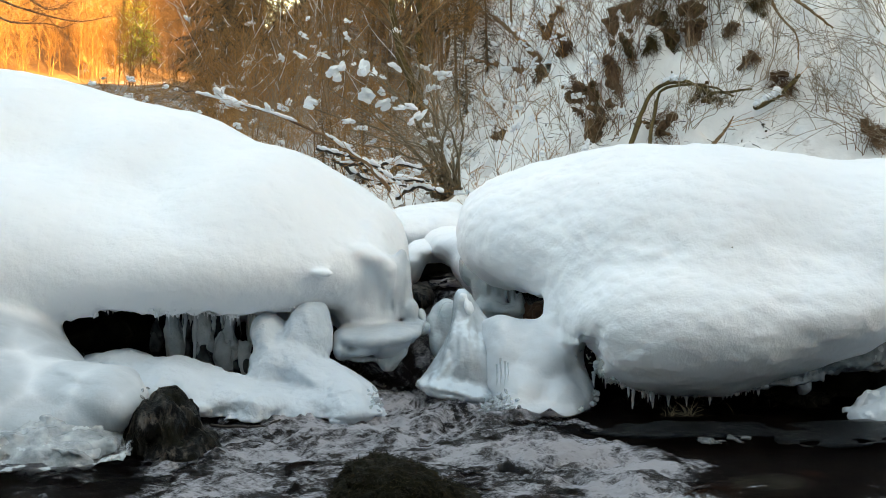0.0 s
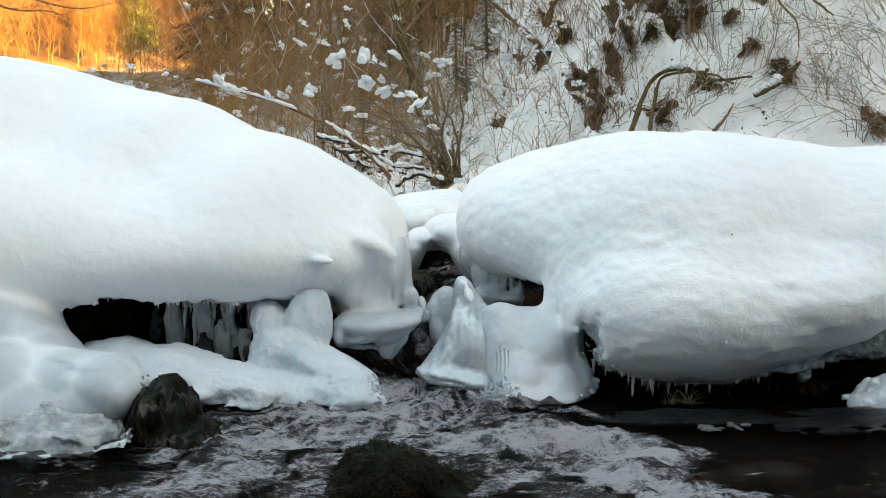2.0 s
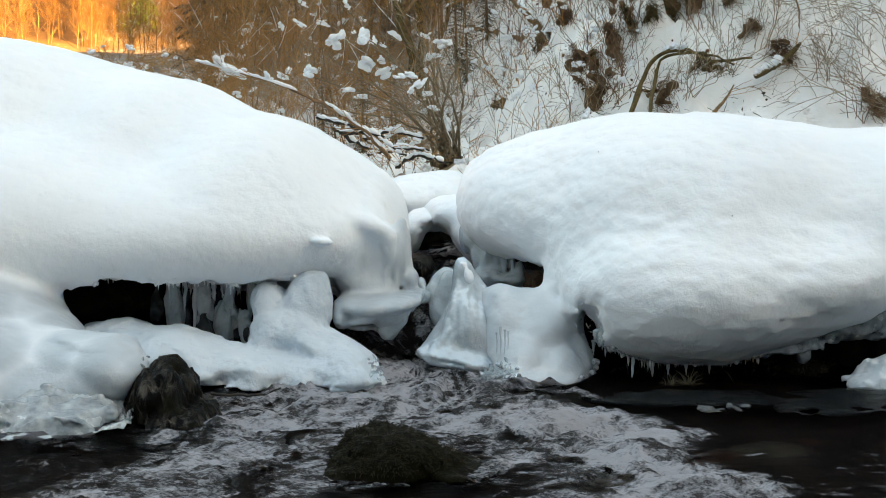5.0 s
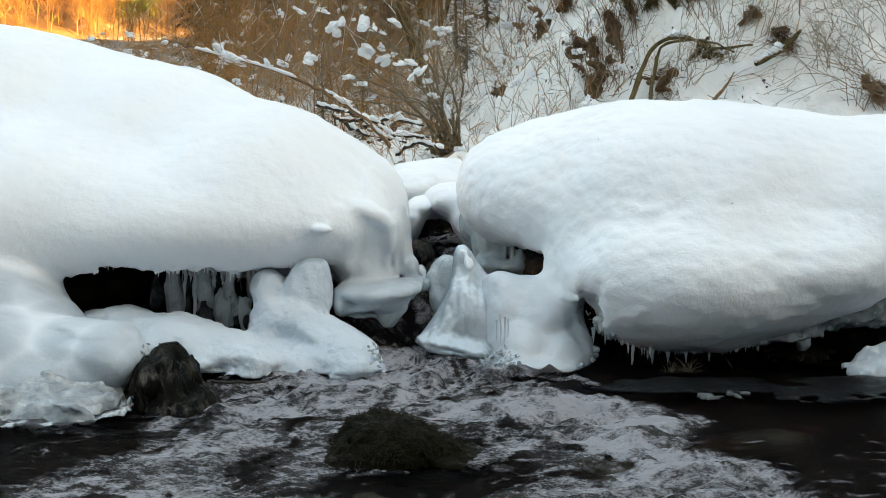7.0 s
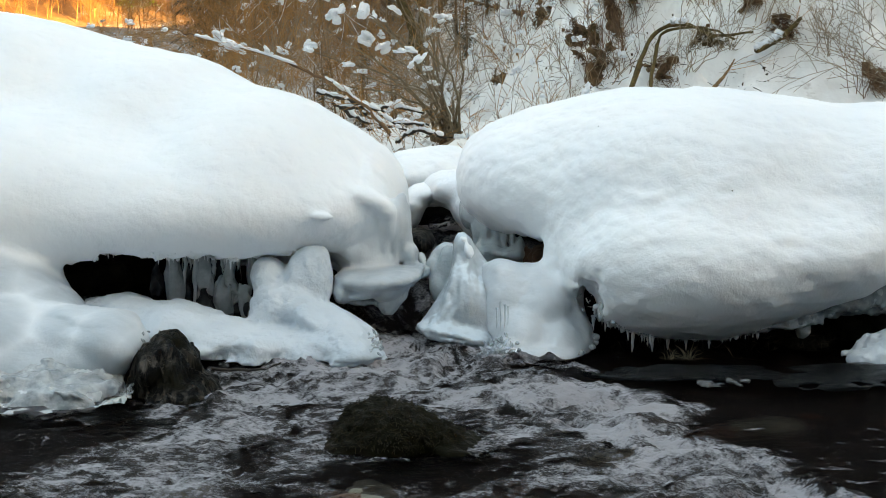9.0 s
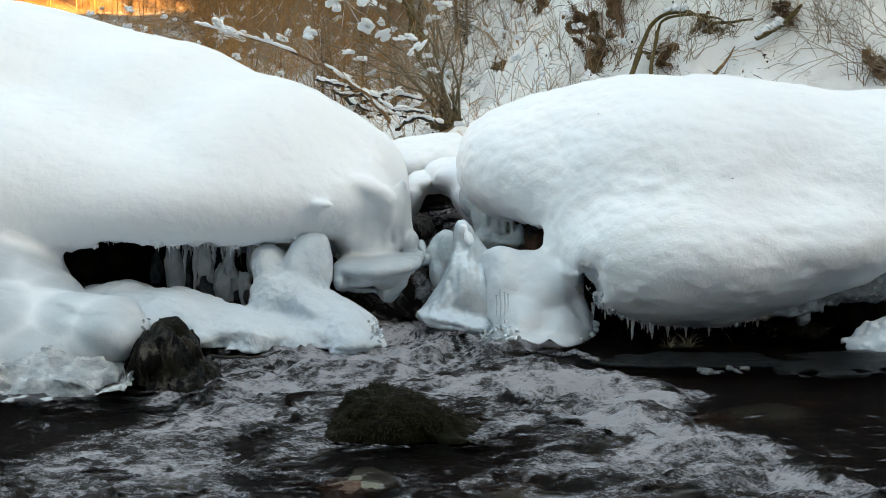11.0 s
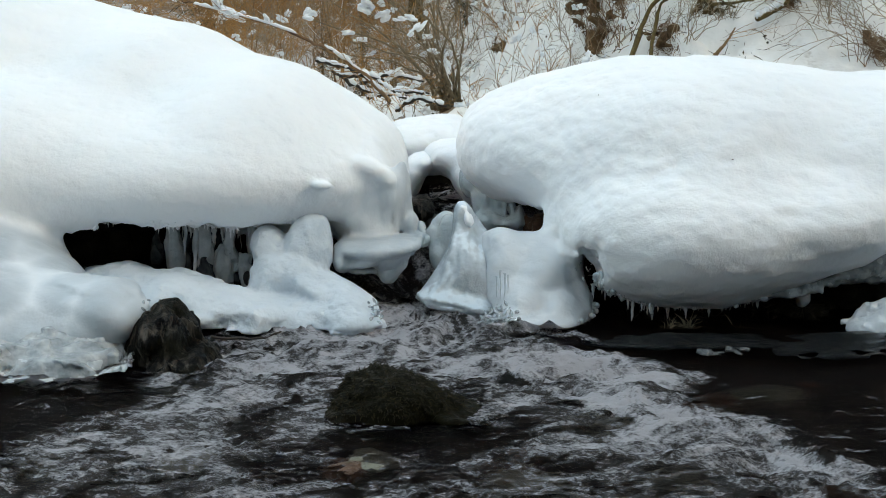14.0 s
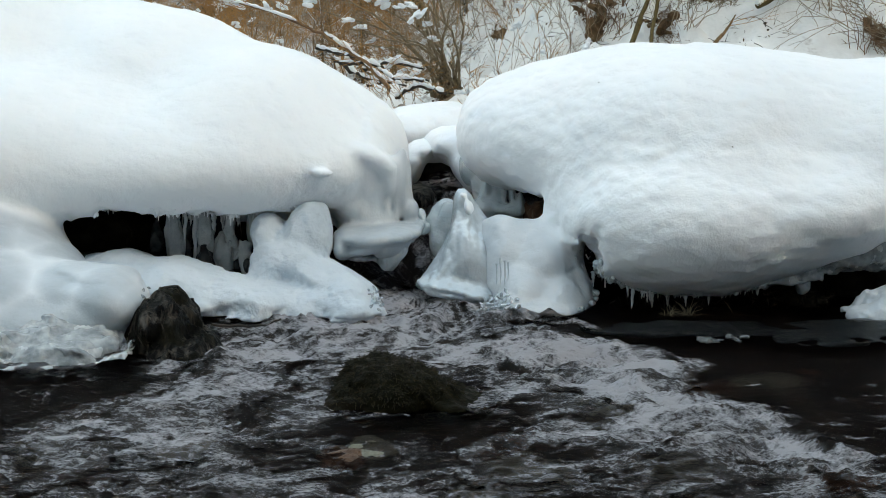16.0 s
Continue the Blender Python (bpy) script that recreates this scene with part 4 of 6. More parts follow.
foot_body = Body([(-1.339, 5.34, 0.029, 0.237, 0.2, 0.062), (-1.191, 5.34, 0.024, 0.128, 0.18, 0.055, 6), (-1.524, 5.34, 0.014, 0.219, 0.22, 0.062), (-1.106, 5.34, 0.014, 0.058, 0.14, 0.037, 12), (-1.242, 5.24, -0.006, 0.161, 0.16, 0.032, 6), (-1.387, 5.24, -0.017, 0.143, 0.16, 0.029), (-1.084, 5.42, 0.032, 0.026, 0.08, 0.033, -30), (-1.042, 5.5, 0.074, 0.023, 0.06, 0.026, -40), (-1.039, 5.34, 0.005, 0.018, 0.08, 0.016), (-1.019, 5.52, 0.129, 0.017, 0.06, 0.03, -40)], melt=0.05, rough=((7, 0.014), (18, 0.012), (42, 0.006), (80, 0.003)), floor=-0.03, seed=8.3, flutes=((12, 0.03),))
grow(bank, "foot", foot_body.mesh("bank_foot", SNOW_WET, 0.0065))
lip_body = Body([(-1.316, 5.1, -0.012, 0.122, 0.07, 0.009, 0), (-1.192, 5.1, -0.014, 0.087, 0.07, 0.009, 1), (-1.101, 5.13, -0.004, 0.056, 0.06, 0.009, 20), (-1.043, 5.2, 0.01, 0.043, 0.05, 0.011, 20), (-1.017, 5.26, 0.008, 0.016, 0.05, 0.014), (-1.439, 5.1, -0.005, 0.087, 0.07, 0.009, -6), (-1.025, 5.36, 0.01, 0.013, 0.04, 0.015), (-1.08, 5.4, 0.051, 0.015, 0.04, 0.011, 20), (-1.031, 5.46, 0.078, 0.019, 0.04, 0.011, 40), (-1.008, 5.48, 0.128, 0.015, 0.04, 0.015, 50)], melt=0.012, rough=((14, 0.008), (40, 0.005), (90, 0.003)), seed=6.3)
grow(bank, "ice_lip", lip_body.mesh("bank_ice_lip", ICE_WET, 0.005), "clear bright ice lip")

stone_body = Body([(-0.939, 5.5, 0.113, 0.049, 0.16, 0.06, -24), (-0.883, 5.48, 0.059, 0.067, 0.18, 0.056, -46), (-0.952, 5.42, 0.07, 0.074, 0.2, 0.082, 14), (-0.874, 5.38, -0.013, 0.121, 0.24, 0.063), (-0.817, 5.46, 0.009, 0.071, 0.2, 0.041, -24), (-1.002, 5.42, 0.01, 0.063, 0.16, 0.074), (-1.052, 5.36, -0.054, 0.103, 0.16, 0.033), (-0.821, 5.4, -0.028, 0.081, 0.18, 0.037)], melt=0.03, rough=((5, 0.02), (14, 0.012), (45, 0.007)), grain=(1.6, 1, 0.5), seed=12, flutes=((14, 0.03),))
stone = tagged(new("stone", stone_body.mesh("left_stone", ROCK_GREY, 0.0075)), "worn wet grey-brown stone at the edge of the ice", "stone")

spur = thing("ice_spur", (0.247, 6.15, -0.055), "flared milky ice formation between snow cushion and rapids", "ice")
for name, lumps, mat, seed, melt in (("skirt", [(0.115, 6.44, 0.28, 0.048, 0.08, 0.092, 14), (0.15, 6.42, 0.198, 0.057, 0.09, 0.097), (0.075, 6.42, 0.372, 0.026, 0.06, 0.035), (0.035, 6.3, 0.088, 0.073, 0.08, 0.047), (0.078, 6.42, 0.307, 0.02, 0.06, 0.096, 3.7), (0.048, 6.4, 0.243, 0.017, 0.07, 0.077, -11), (0.115, 6.4, 0.223, 0.026, 0.09, 0.101, 14), (0.011, 6.36, 0.168, 0.02, 0.07, 0.079, -31.7), (-0.05, 6.3, 0.101, 0.015, 0.06, 0.073, -43.7), (0.033, 6.33, 0.145, 0.026, 0.09, 0.125, -14.6), (0.076, 6.3, 0.141, 0.028, 0.1, 0.13, -3.2), (0.122, 6.3, 0.123, 0.03, 0.1, 0.126, 6.6), (0.163, 6.3, 0.116, 0.028, 0.1, 0.111, 11.3), (0.009, 6.26, 0.066, 0.021, 0.07, 0.042, 42.7), (-0.012, 6.22, 0.057, 0.013, 0.08, 0.081, 79.8), (0.107, 6.2, 0.037, 0.015, 0.09, 0.082, 81.6), (-0.003, 6.28, 0.106, 0.021, 0.07, 0.066, -39.8)], ICE_DUSTED, 8.7, 0.05),
                               ("snow_crest", [(0.075, 6.4, 0.396, 0.02, 0.05, 0.017), (0.096, 6.37, 0.349, 0.02, 0.05, 0.035, 16)], SNOW, 11.7, 0.03),
                               ("sheet", [(0.002, 6.55, 0.312, 0.058, 0.04, 0.045, 36), (-0.027, 6.52, 0.248, 0.04, 0.04, 0.067, 14), (0.022, 6.5, 0.266, 0.049, 0.05, 0.089), (-0.013, 6.48, 0.185, 0.04, 0.04, 0.058, 20), (-0.05, 6.54, 0.261, 0.018, 0.03, 0.036)], ICE_PALE, 9.7, 0.02)):
    piece = Body(lumps, melt=melt, rough=((6, 0.006), (14, 0.004), (32, 0.002), (60, 0.001)), floor=0.002, seed=seed, grain=(1.4, 1, 0.4))
    grow(spur, name, piece.mesh("spur_" + name, mat, 0.006))
rs = np.random.RandomState(4)


def crystals(rs, place, reach, count, size):
    """Splinters of clear ice thrown together."""
    out = []
    for _ in range(count):
        p = np.array(place) + rs.normal(0, 1, 3) * reach
        p[2] = max(p[2], 0.004)
        d = rs.normal(0, 1, 3) + np.array((0, -0.6, 0.2))
        k = size * rs.uniform(0.4, 1.3)
        out.append((p + np.outer((-1, -0.3, 0.4, 1), d / np.linalg.norm(d)) * k, np.array((0.1, 0.42, 0.36, 0.08)) * k))
    return out


grow(spur, "ice_splinter", tubes("spur_splinters", crystals(rs, (0.21, 5.96, 0.022), (0.035, 0.05, 0.022), 150, 0.016), ICE_CLEAR, 5), "glittering splinters of clear ice", "stuff")
grow(apron, "ice_splinter", tubes("apron_splinters", crystals(rs, (-0.247, 5.96, 0.043), (0.012, 0.04, 0.022), 90, 0.012), ICE_CLEAR, 5), "glittering splinters of clear ice", "stuff")
grow(bank, "ice_splinter", tubes("bank_splinters", crystals(rs, (-1.008, 5.48, 0.128), (0.012, 0.03, 0.022), 60, 0.011) + crystals(rs, (-1.028, 5.28, 0.012), (0.02, 0.03, 0.014), 60, 0.012), ICE_CLEAR, 5), "glittering splinters of clear ice", "stuff")
for top, length, girth in (((0.213, 6.06, 0.186), 0.10, 0.004), ((0.228, 6.06, 0.175), 0.09, 0.004), ((0.199, 6.08, 0.161), 0.07, 0.004), ((0.242, 6.06, 0.169), 0.06, 0.003), ((0.177, 6.1, 0.041), 0.03, 0.006), ((0.206, 6.1, 0.052), 0.03, 0.005), ((0.535, 6.2, 0.056), 0.06, 0.005), ((0.552, 6.2, 0.061), 0.08, 0.005)):
    grow(spur, "icicle", tubes("icicle", [icicle(rs, top, length, girth, None, 0.04)], ICE_WET, 7))

bridge = thing("snow_bridge", (-0.045, 8.1, 0.214), "small rounded snow bridge over the stream gap", "snow")
for name, lumps, seed, melt in (("far_cushion", [(-0.058, 8.5, 0.487, 0.232, 0.4, 0.131), (-0.178, 8.4, 0.495, 0.144, 0.3, 0.095), (0.047, 8.5, 0.487, 0.174, 0.4, 0.119)], 2.2, 0.12), ("near_lobe", [(-0.133, 7.75, 0.424, 0.037, 0.2, 0.053), (-0.148, 7.7, 0.37, 0.029, 0.14, 0.058), (-0.074, 7.75, 0.467, 0.069, 0.2, 0.045, 18)], 3.2, 0.06),
                          ("arch", [(0.042, 7.7, 0.503, 0.089, 0.25, 0.061), (0.11, 7.65, 0.454, 0.078, 0.25, 0.094), (0.165, 7.5, 0.384, 0.077, 0.2, 0.097), (-0.021, 7.72, 0.48, 0.053, 0.2, 0.047, 14), (0.104, 7.6, 0.39, 0.036, 0.2, 0.078, 30)], 4.2, 0.08)):
    piece = Body(lumps, melt=melt, rough=((4, 0.012), (14, 0.005), (40, 0.002)), seed=seed)
    grow(bridge, name, piece.mesh("bridge_" + name, SNOW, 0.01))
# near-black backing added behind both holes in place of their shade
gap_backing_body = Body([(-0.012, 8.5, 0.229, 0.349, 0.25, 0.232), (0.438, 7.9, 0.168, 0.243, 0.3, 0.162)], melt=0.08, rough=((7, 0.04),), seed=3)
tagged(new("rock", gap_backing_body.mesh("gap_backing", ROCK, 0.025)), "black rock backing added for the shade in the stream gap", "rock")
sill_body = Body([(-0.037, 7.6, 0.238, 0.109, 0.2, 0.052, -4), (-0.098, 7.3, 0.277, 0.06, 0.2, 0.045)], melt=0.05, rough=((10, 0.02), (30, 0.006)), seed=5)
tagged(new("rock", sill_body.mesh("sill_rock", ROCK_GREY, 0.01)), "low wet rock in the stream gap", "rock")
hollow_rock_body = Body([(0.403, 6.85, 0.269, 0.08, 0.12, 0.07)], melt=0.05, rough=((10, 0.03), (30, 0.01)), seed=6)
tagged(new("rock", hollow_rock_body.mesh("hollow_rock", STONE_RED, 0.012)), "dark reddish stone in the hollow under the cushion", "rock")

moss_body = Body([(-0.153, 4.7, -0.011, 0.161, 0.22, 0.09), (-0.28, 4.68, -0.016, 0.061, 0.18, 0.045), (-0.163, 4.7, 0.062, 0.103, 0.15, 0.04, -4), (-0.068, 4.68, 0.033, 0.099, 0.14, 0.04, -26), (0.034, 4.66, -0.015, 0.105, 0.18, 0.046, -22), (0.11, 4.64, -0.036, 0.054, 0.15, 0.025)], melt=0.05, rough=((6, 0.02), (16, 0.012), (45, 0.006)), seed=15)
mossy = thing("mossy_stone", (-0.103, 4.6, -0.074), "dark stone covered in brown-green moss in the stream", "stone")
moss_mesh = moss_body.mesh("mossy_stone", MOSS_ROCK, 0.008)
grow(mossy, "rock", moss_mesh)
rs = np.random.RandomState(6)
co = np.array([v.co for v in moss_mesh.vertices])
nor = np.array([v.normal for v in moss_mesh.vertices])
tops = np.nonzero((nor[:, 2] > 0.1) & (co[:, 2] > 0.02))[0]
blades = []
for i in rs.choice(tops, 3600):
    d = nor[i] * 0.7 + rs.normal(0, 0.45, 3) + np.array((0.15, -0.35, -0.35))
    blades.append((wander(rs, co[i] - nor[i] * 0.003, d, rs.uniform(0.008, 0.024), 3, 0.3, -0.3), taper(0.0024, 0.0008, 3)))
grow(mossy, "moss", tubes("moss_tufts", blades, MOSS, 3), "tufted brown-green moss", "stuff")

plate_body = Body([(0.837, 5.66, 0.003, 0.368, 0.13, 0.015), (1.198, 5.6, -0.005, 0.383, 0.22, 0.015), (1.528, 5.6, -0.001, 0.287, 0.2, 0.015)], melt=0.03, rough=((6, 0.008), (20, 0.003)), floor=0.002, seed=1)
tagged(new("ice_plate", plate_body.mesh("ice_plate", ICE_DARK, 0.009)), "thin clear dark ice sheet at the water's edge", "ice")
chunk_body = Body([(0.887, 5.5, 0.001, 0.03, 0.05, 0.011), (0.92, 5.49, -0.003, 0.026, 0.04, 0.009), (0.871, 5.52, 0.005, 0.015, 0.04, 0.009), (0.98, 5.53, 0.005, 0.019, 0.04, 0.009), (1.022, 5.53, 0.008, 0.023, 0.04, 0.008), (0.998, 5.5, -0.005, 0.013, 0.03, 0.006), (0.949, 5.48, -0.007, 0.009, 0.03, 0.006)], melt=0.008, rough=((25, 0.01), (60, 0.005)), seed=4)
tagged(new("ice_chunk", chunk_body.mesh("ice_chunk", ICE_DIM, 0.005)), "small lumps of grey ice on the clear ice sheet", "ice")
lump_body = Body([(1.57, 5.95, 0.003, 0.114, 0.15, 0.045), (1.682, 5.95, 0.031, 0.155, 0.15, 0.081)], melt=0.04, rough=((7, 0.02), (22, 0.012), (50, 0.005)), floor=0.01, seed=1)
tagged(new("snow_lump", lump_body.mesh("snow_lump", SNOW_OLD, 0.008)), "small lump of crusted snow under the cushion", "snow")
stick_line = curve([(-0.812, 5.72, 0.012), (-0.698, 5.68, 0.011), (-0.619, 5.68, 0.019), (-0.563, 5.66, 0.043)], 16)
rs = np.random.RandomState(9)
stick_line[1:-1] += rs.normal(0, 0.002, (14, 3))
tagged(new("stick", tubes("stick", [(stick_line, taper(0.006, 0.003, 16))], BARK_WET, 6)), "thin dark wet stick at the ice edge", "stick")

# stones on the stream bed
for name_mat, label, lumps in ((STONE_RED, "reddish rounded stone just under the water", [(-0.267, 4.05, -0.028, 0.055, 0.1, 0.03), (-0.224, 4.02, -0.025, 0.036, 0.09, 0.022)]),
                               (STONE_PALE, "pale flat stone just under the water", [(-0.179, 4.12, -0.025, 0.059, 0.1, 0.02)]),
                               (STONE_PALE, "pale flat stone just under the water", [(-0.66, 4.15, -0.033, 0.068, 0.12, 0.023), (-0.695, 4.1, -0.027, 0.042, 0.1, 0.017)]),
                               (MOSS_ROCK, "dark stone grown with moss under the water", [(-0.424, 3.85, -0.027, 0.039, 0.09, 0.032)])):
    low_stone = Body(lumps, melt=0.03, rough=((9, 0.02), (30, 0.004)), seed=len(label))
    tagged(new("bed_stone", low_stone.mesh("bed_stone", name_mat, 0.01)), label, "stone", "stones of the stream bed")
for i in range(26):
    x, y = rs.uniform(-1.1, 1.2), rs.uniform(3.5, 5.3)
    r = rs.uniform(0.04, 0.14)
    pebble = Body([(x, y, -0.15, r, r * rs.uniform(0.7, 1.1), r * rs.uniform(0.4, 0.7)), (x + r * 0.4, y + 0.03, -0.16, r * 0.7, r * 0.8, r * 0.5)], melt=0.03, rough=((9, 0.02),), seed=i)
    tagged(new("bed_stone", pebble.mesh("bed_stone", rs.choice([ROCK_GREY, STONE_RED, STONE_PALE]), 0.016)), "rounded stone under the running water", "stone", "stones of the stream bed")

# ---- bare trees, shrubs and conifers ----
def bare_tree_meshes(seed, height, girth, limbs=16, boughs=5, twigs=7, lean=0.05, leafy=0):
    rng = np.random.RandomState(seed)
    trunk = wander(rng, (0, 0, -0.3), (rng.normal(0, lean), rng.normal(0, lean), 1), height, 12, 0.05, 0.02)
    big, small = [], []
    for limb in fork(rng, trunk, limbs, 0.18, 50, height * 0.33, 7, 0.12, 0.05):
        big.append((limb, taper(girth * 0.28, girth * 0.06, 7)))
        for bough in fork(rng, limb, boughs, 0.2, 42, height * 0.14, 5, 0.16, 0.03):
            small.append((bough, taper(girth * 0.09, girth * 0.03, 5)))
            for tw in fork(rng, bough, twigs, 0.1, 40, height * 0.055, 3, 0.2):
                small.append((tw, taper(girth * 0.035 + 0.001, 0.001, 3)))
    loaded = []
    for line, rad in big:
        if rng.rand() < 0.4:
            i = rng.randint(0, len(line) - 3)
            ridge = line[i:i + 4].copy()
            thick = height * 0.002 * rng.uniform(0.5, 1.5)
            ridge[:, 2] += thick * 0.7
            loaded.append((ridge, thick * np.array((0.2, 1.0, 0.8, 0.2))))
    snow_me = tubes("snow_load", loaded, SNOW, 5)
    trunk_me = tubes("trunk", [(trunk, taper(girth, girth * 0.12, 12))], BARK, 7)
    limb_me = tubes("limbs", big, BARK, 4)
    twig_me = tubes("twigs", small, TWIG, 3)
    leaf_me = None
    if leafy:
        ends = np.array([ln[-1] for ln, _ in small])
        at = ends[rng.randint(0, len(ends), leafy)] + rng.normal(0, 0.06, (leafy, 3))
        leaf_me = scales("leaves", rng, at, 0.028, 0.02, LEAF)
    return trunk_me, limb_me, twig_me, snow_me, leaf_me


def scales(name, rng, at, length, width, mat):
    """Small folded leaf blades at the given places, turned anyhow."""
    k = len(at)
    d = rng.normal(0, 1, (k, 3))
    d /= np.linalg.norm(d, axis=1, keepdims=True)
    s = np.cross(d, rng.normal(0, 1, (k, 3)))
    s /= np.linalg.norm(s, axis=1, keepdims=True)
    up = np.cross(d, s)
    size = rng.uniform(0.6, 1.3, (k, 1))
    a, m, z = at, at + d * length * size, at + d * 0.5 * length * size
    v = np.stack([a, z + s * width * size + up * width * 0.3, m, z - s * width * size + up * width * 0.3], 1).reshape(-1, 3)
    return mesh_from(name, v, np.arange(4 * k).reshape(-1, 4), mat, False)


def bare_tree(meshes, place, turn, size, label, group):
    tree = thing("bare_tree", (0, 0, 0), label, "tree", group)
    for name, me in zip(("trunk", "limb_crown", "twig_mass", "snow_load", "foliage"), meshes):
        if me:
            part(name, me, tree, {"foliage": "dry brown leaves", "snow_load": "snow lying on the limbs"}.get(name, ""), "" if name == "trunk" else "stuff")
    tree.matrix_basis = pose(*place, 0, 0, turn) @ Matrix.Diagonal((size, size, size, 1))
    return tree


def over_ground(x, y, sink=0.05):
    return (x, y, float(ground_height(x, y)) - sink)


KINDS = [bare_tree_meshes(21, 8.0, 0.035, 22, 6, 9), bare_tree_meshes(22, 7.0, 0.028, 22, 6, 9, 0.12), bare_tree_meshes(23, 9.0, 0.04, 24, 6, 8, 0.04),
         bare_tree_meshes(24, 4.0, 0.015, 26, 8, 10, 0.2), bare_tree_meshes(25, 5.0, 0.018, 24, 7, 9, 0.15, 1800)]
rng = np.random.RandomState(5)
firsts = {}


def plant(kind, x, y, size, label, group):
    turn = rng.uniform(0, 360)
    if (kind, group) in firsts:
        m = pose(*over_ground(x, y), rng.normal(0, 3), rng.normal(0, 3), turn) @ Matrix.Diagonal((1, 1, 1, 1))
        made = copy_thing(firsts[kind, group], m)
        made.scale = (size, size, size)
        made["label"] = label
        return made
    firsts[kind, group] = bare_tree(KINDS[kind], over_ground(x, y), turn, size, label, group)
    return firsts[kind, group]


# woods behind the bend of the stream, in the shade
for i in range(130):
    depth = 16 + 32 * (i / 130) ** 0.8 + rng.uniform(-0.8, 0.8)
    aside = rng.uniform(-0.14, 0.06 if depth > 17 else 0.01)
    kind = rng.choice([0, 1, 2, 3, 3, 4, 4] if depth > 22 else [3, 3, 4])
    plant(kind, aside * depth, depth, rng.uniform(0.7, 1.25), "leafless brown tree with fine reddish twigs", "trees of the shaded woods")
for i in range(22):
    depth = rng.uniform(15, 42)
    plant(3, rng.uniform(-0.215, -0.14) * depth, depth, rng.uniform(0.08, 0.16) * depth / 20, "low leafless thicket at the edge of the woods", "trees of the shaded woods")
for i in range(60):
    depth = rng.uniform(40, 66)
    plant(rng.choice([0, 1, 4]), rng.uniform(-0.205, -0.12) * depth, depth, rng.uniform(0.2, 0.42), "small leafless tree at the edge of the sunlight", "trees of the shaded woods")
for i in range(46):
    depth = rng.uniform(20, 40)
    plant(rng.choice([0, 1, 3, 4]), rng.uniform(-0.12, 0.03) * depth, depth, rng.uniform(0.5, 0.95), "leafless brown tree with fine reddish twigs", "trees of the shaded woods")
for i in range(34):
    depth = rng.uniform(12.2, 17)
    plant(rng.choice([0, 1, 3, 4]), rng.uniform(-0.15, -0.03) * depth, depth, rng.uniform(0.16, 0.34), "low leafless sapling with a haze of fine twigs", "saplings at the bend")
for i in range(13):
    depth = rng.uniform(13.6, 17.5)
    plant(rng.choice([0, 1, 3, 4]), rng.uniform(-0.01, 0.046) * depth, depth, rng.uniform(0.18, 0.4), "low leafless sapling with a haze of fine twigs", "saplings at the bend")
# woods on the sunlit far hillside, one mass of trees
def far_woods(count, seed):
    rs = np.random.RandomState(seed)
    wood, leaf, base = [], [], 0
    kinds = []
    for k in range(6):
        trunk = wander(rs, (0, 0, -0.3), (rs.normal(0, 0.05), 0, 1), 9.0, 7, 0.04)
        lines = [(trunk, taper(0.06, 0.015, 7))]
        for limb in fork(rs, trunk, 16, 0.15, 42, 3.0, 4, 0.1, 0.08):
            lines.append((limb, taper(0.03, 0.01, 4)))
            for tw in fork(rs, limb, 11, 0.15, 38, 1.2, 2, 0.15, 0.05):
                lines.append((tw, taper(0.014, 0.006, 2)))
        kinds.append(tube_arrays(lines, 3))
    for i in range(count):
        depth = 67 + 60 * rs.rand() ** 1.5
        x = rs.uniform(-0.31, -0.115) * depth
        v, q = kinds[rs.randint(6)]
        if depth < 80 and abs(x / depth + 0.183) < 0.013:
            continue
        a, size = rs.uniform(0, 6.3), rs.uniform(0.2, 0.42)
        m = np.array(((math.cos(a), -math.sin(a), 0), (math.sin(a), math.cos(a), 0), (0, 0, 1))) * size
        wood.append(v @ m.T + np.array(over_ground(x, depth)))
        leaf.append(q + base)
        base += len(v)
    return mesh_from("far_woods", np.concatenate(wood), np.concatenate(leaf), TWIG_SUNNY)


tagged(new("far_woods", far_woods(1500, 77)), "leafless woods glowing orange in low sun on the hillside", "woods", "", "stuff")


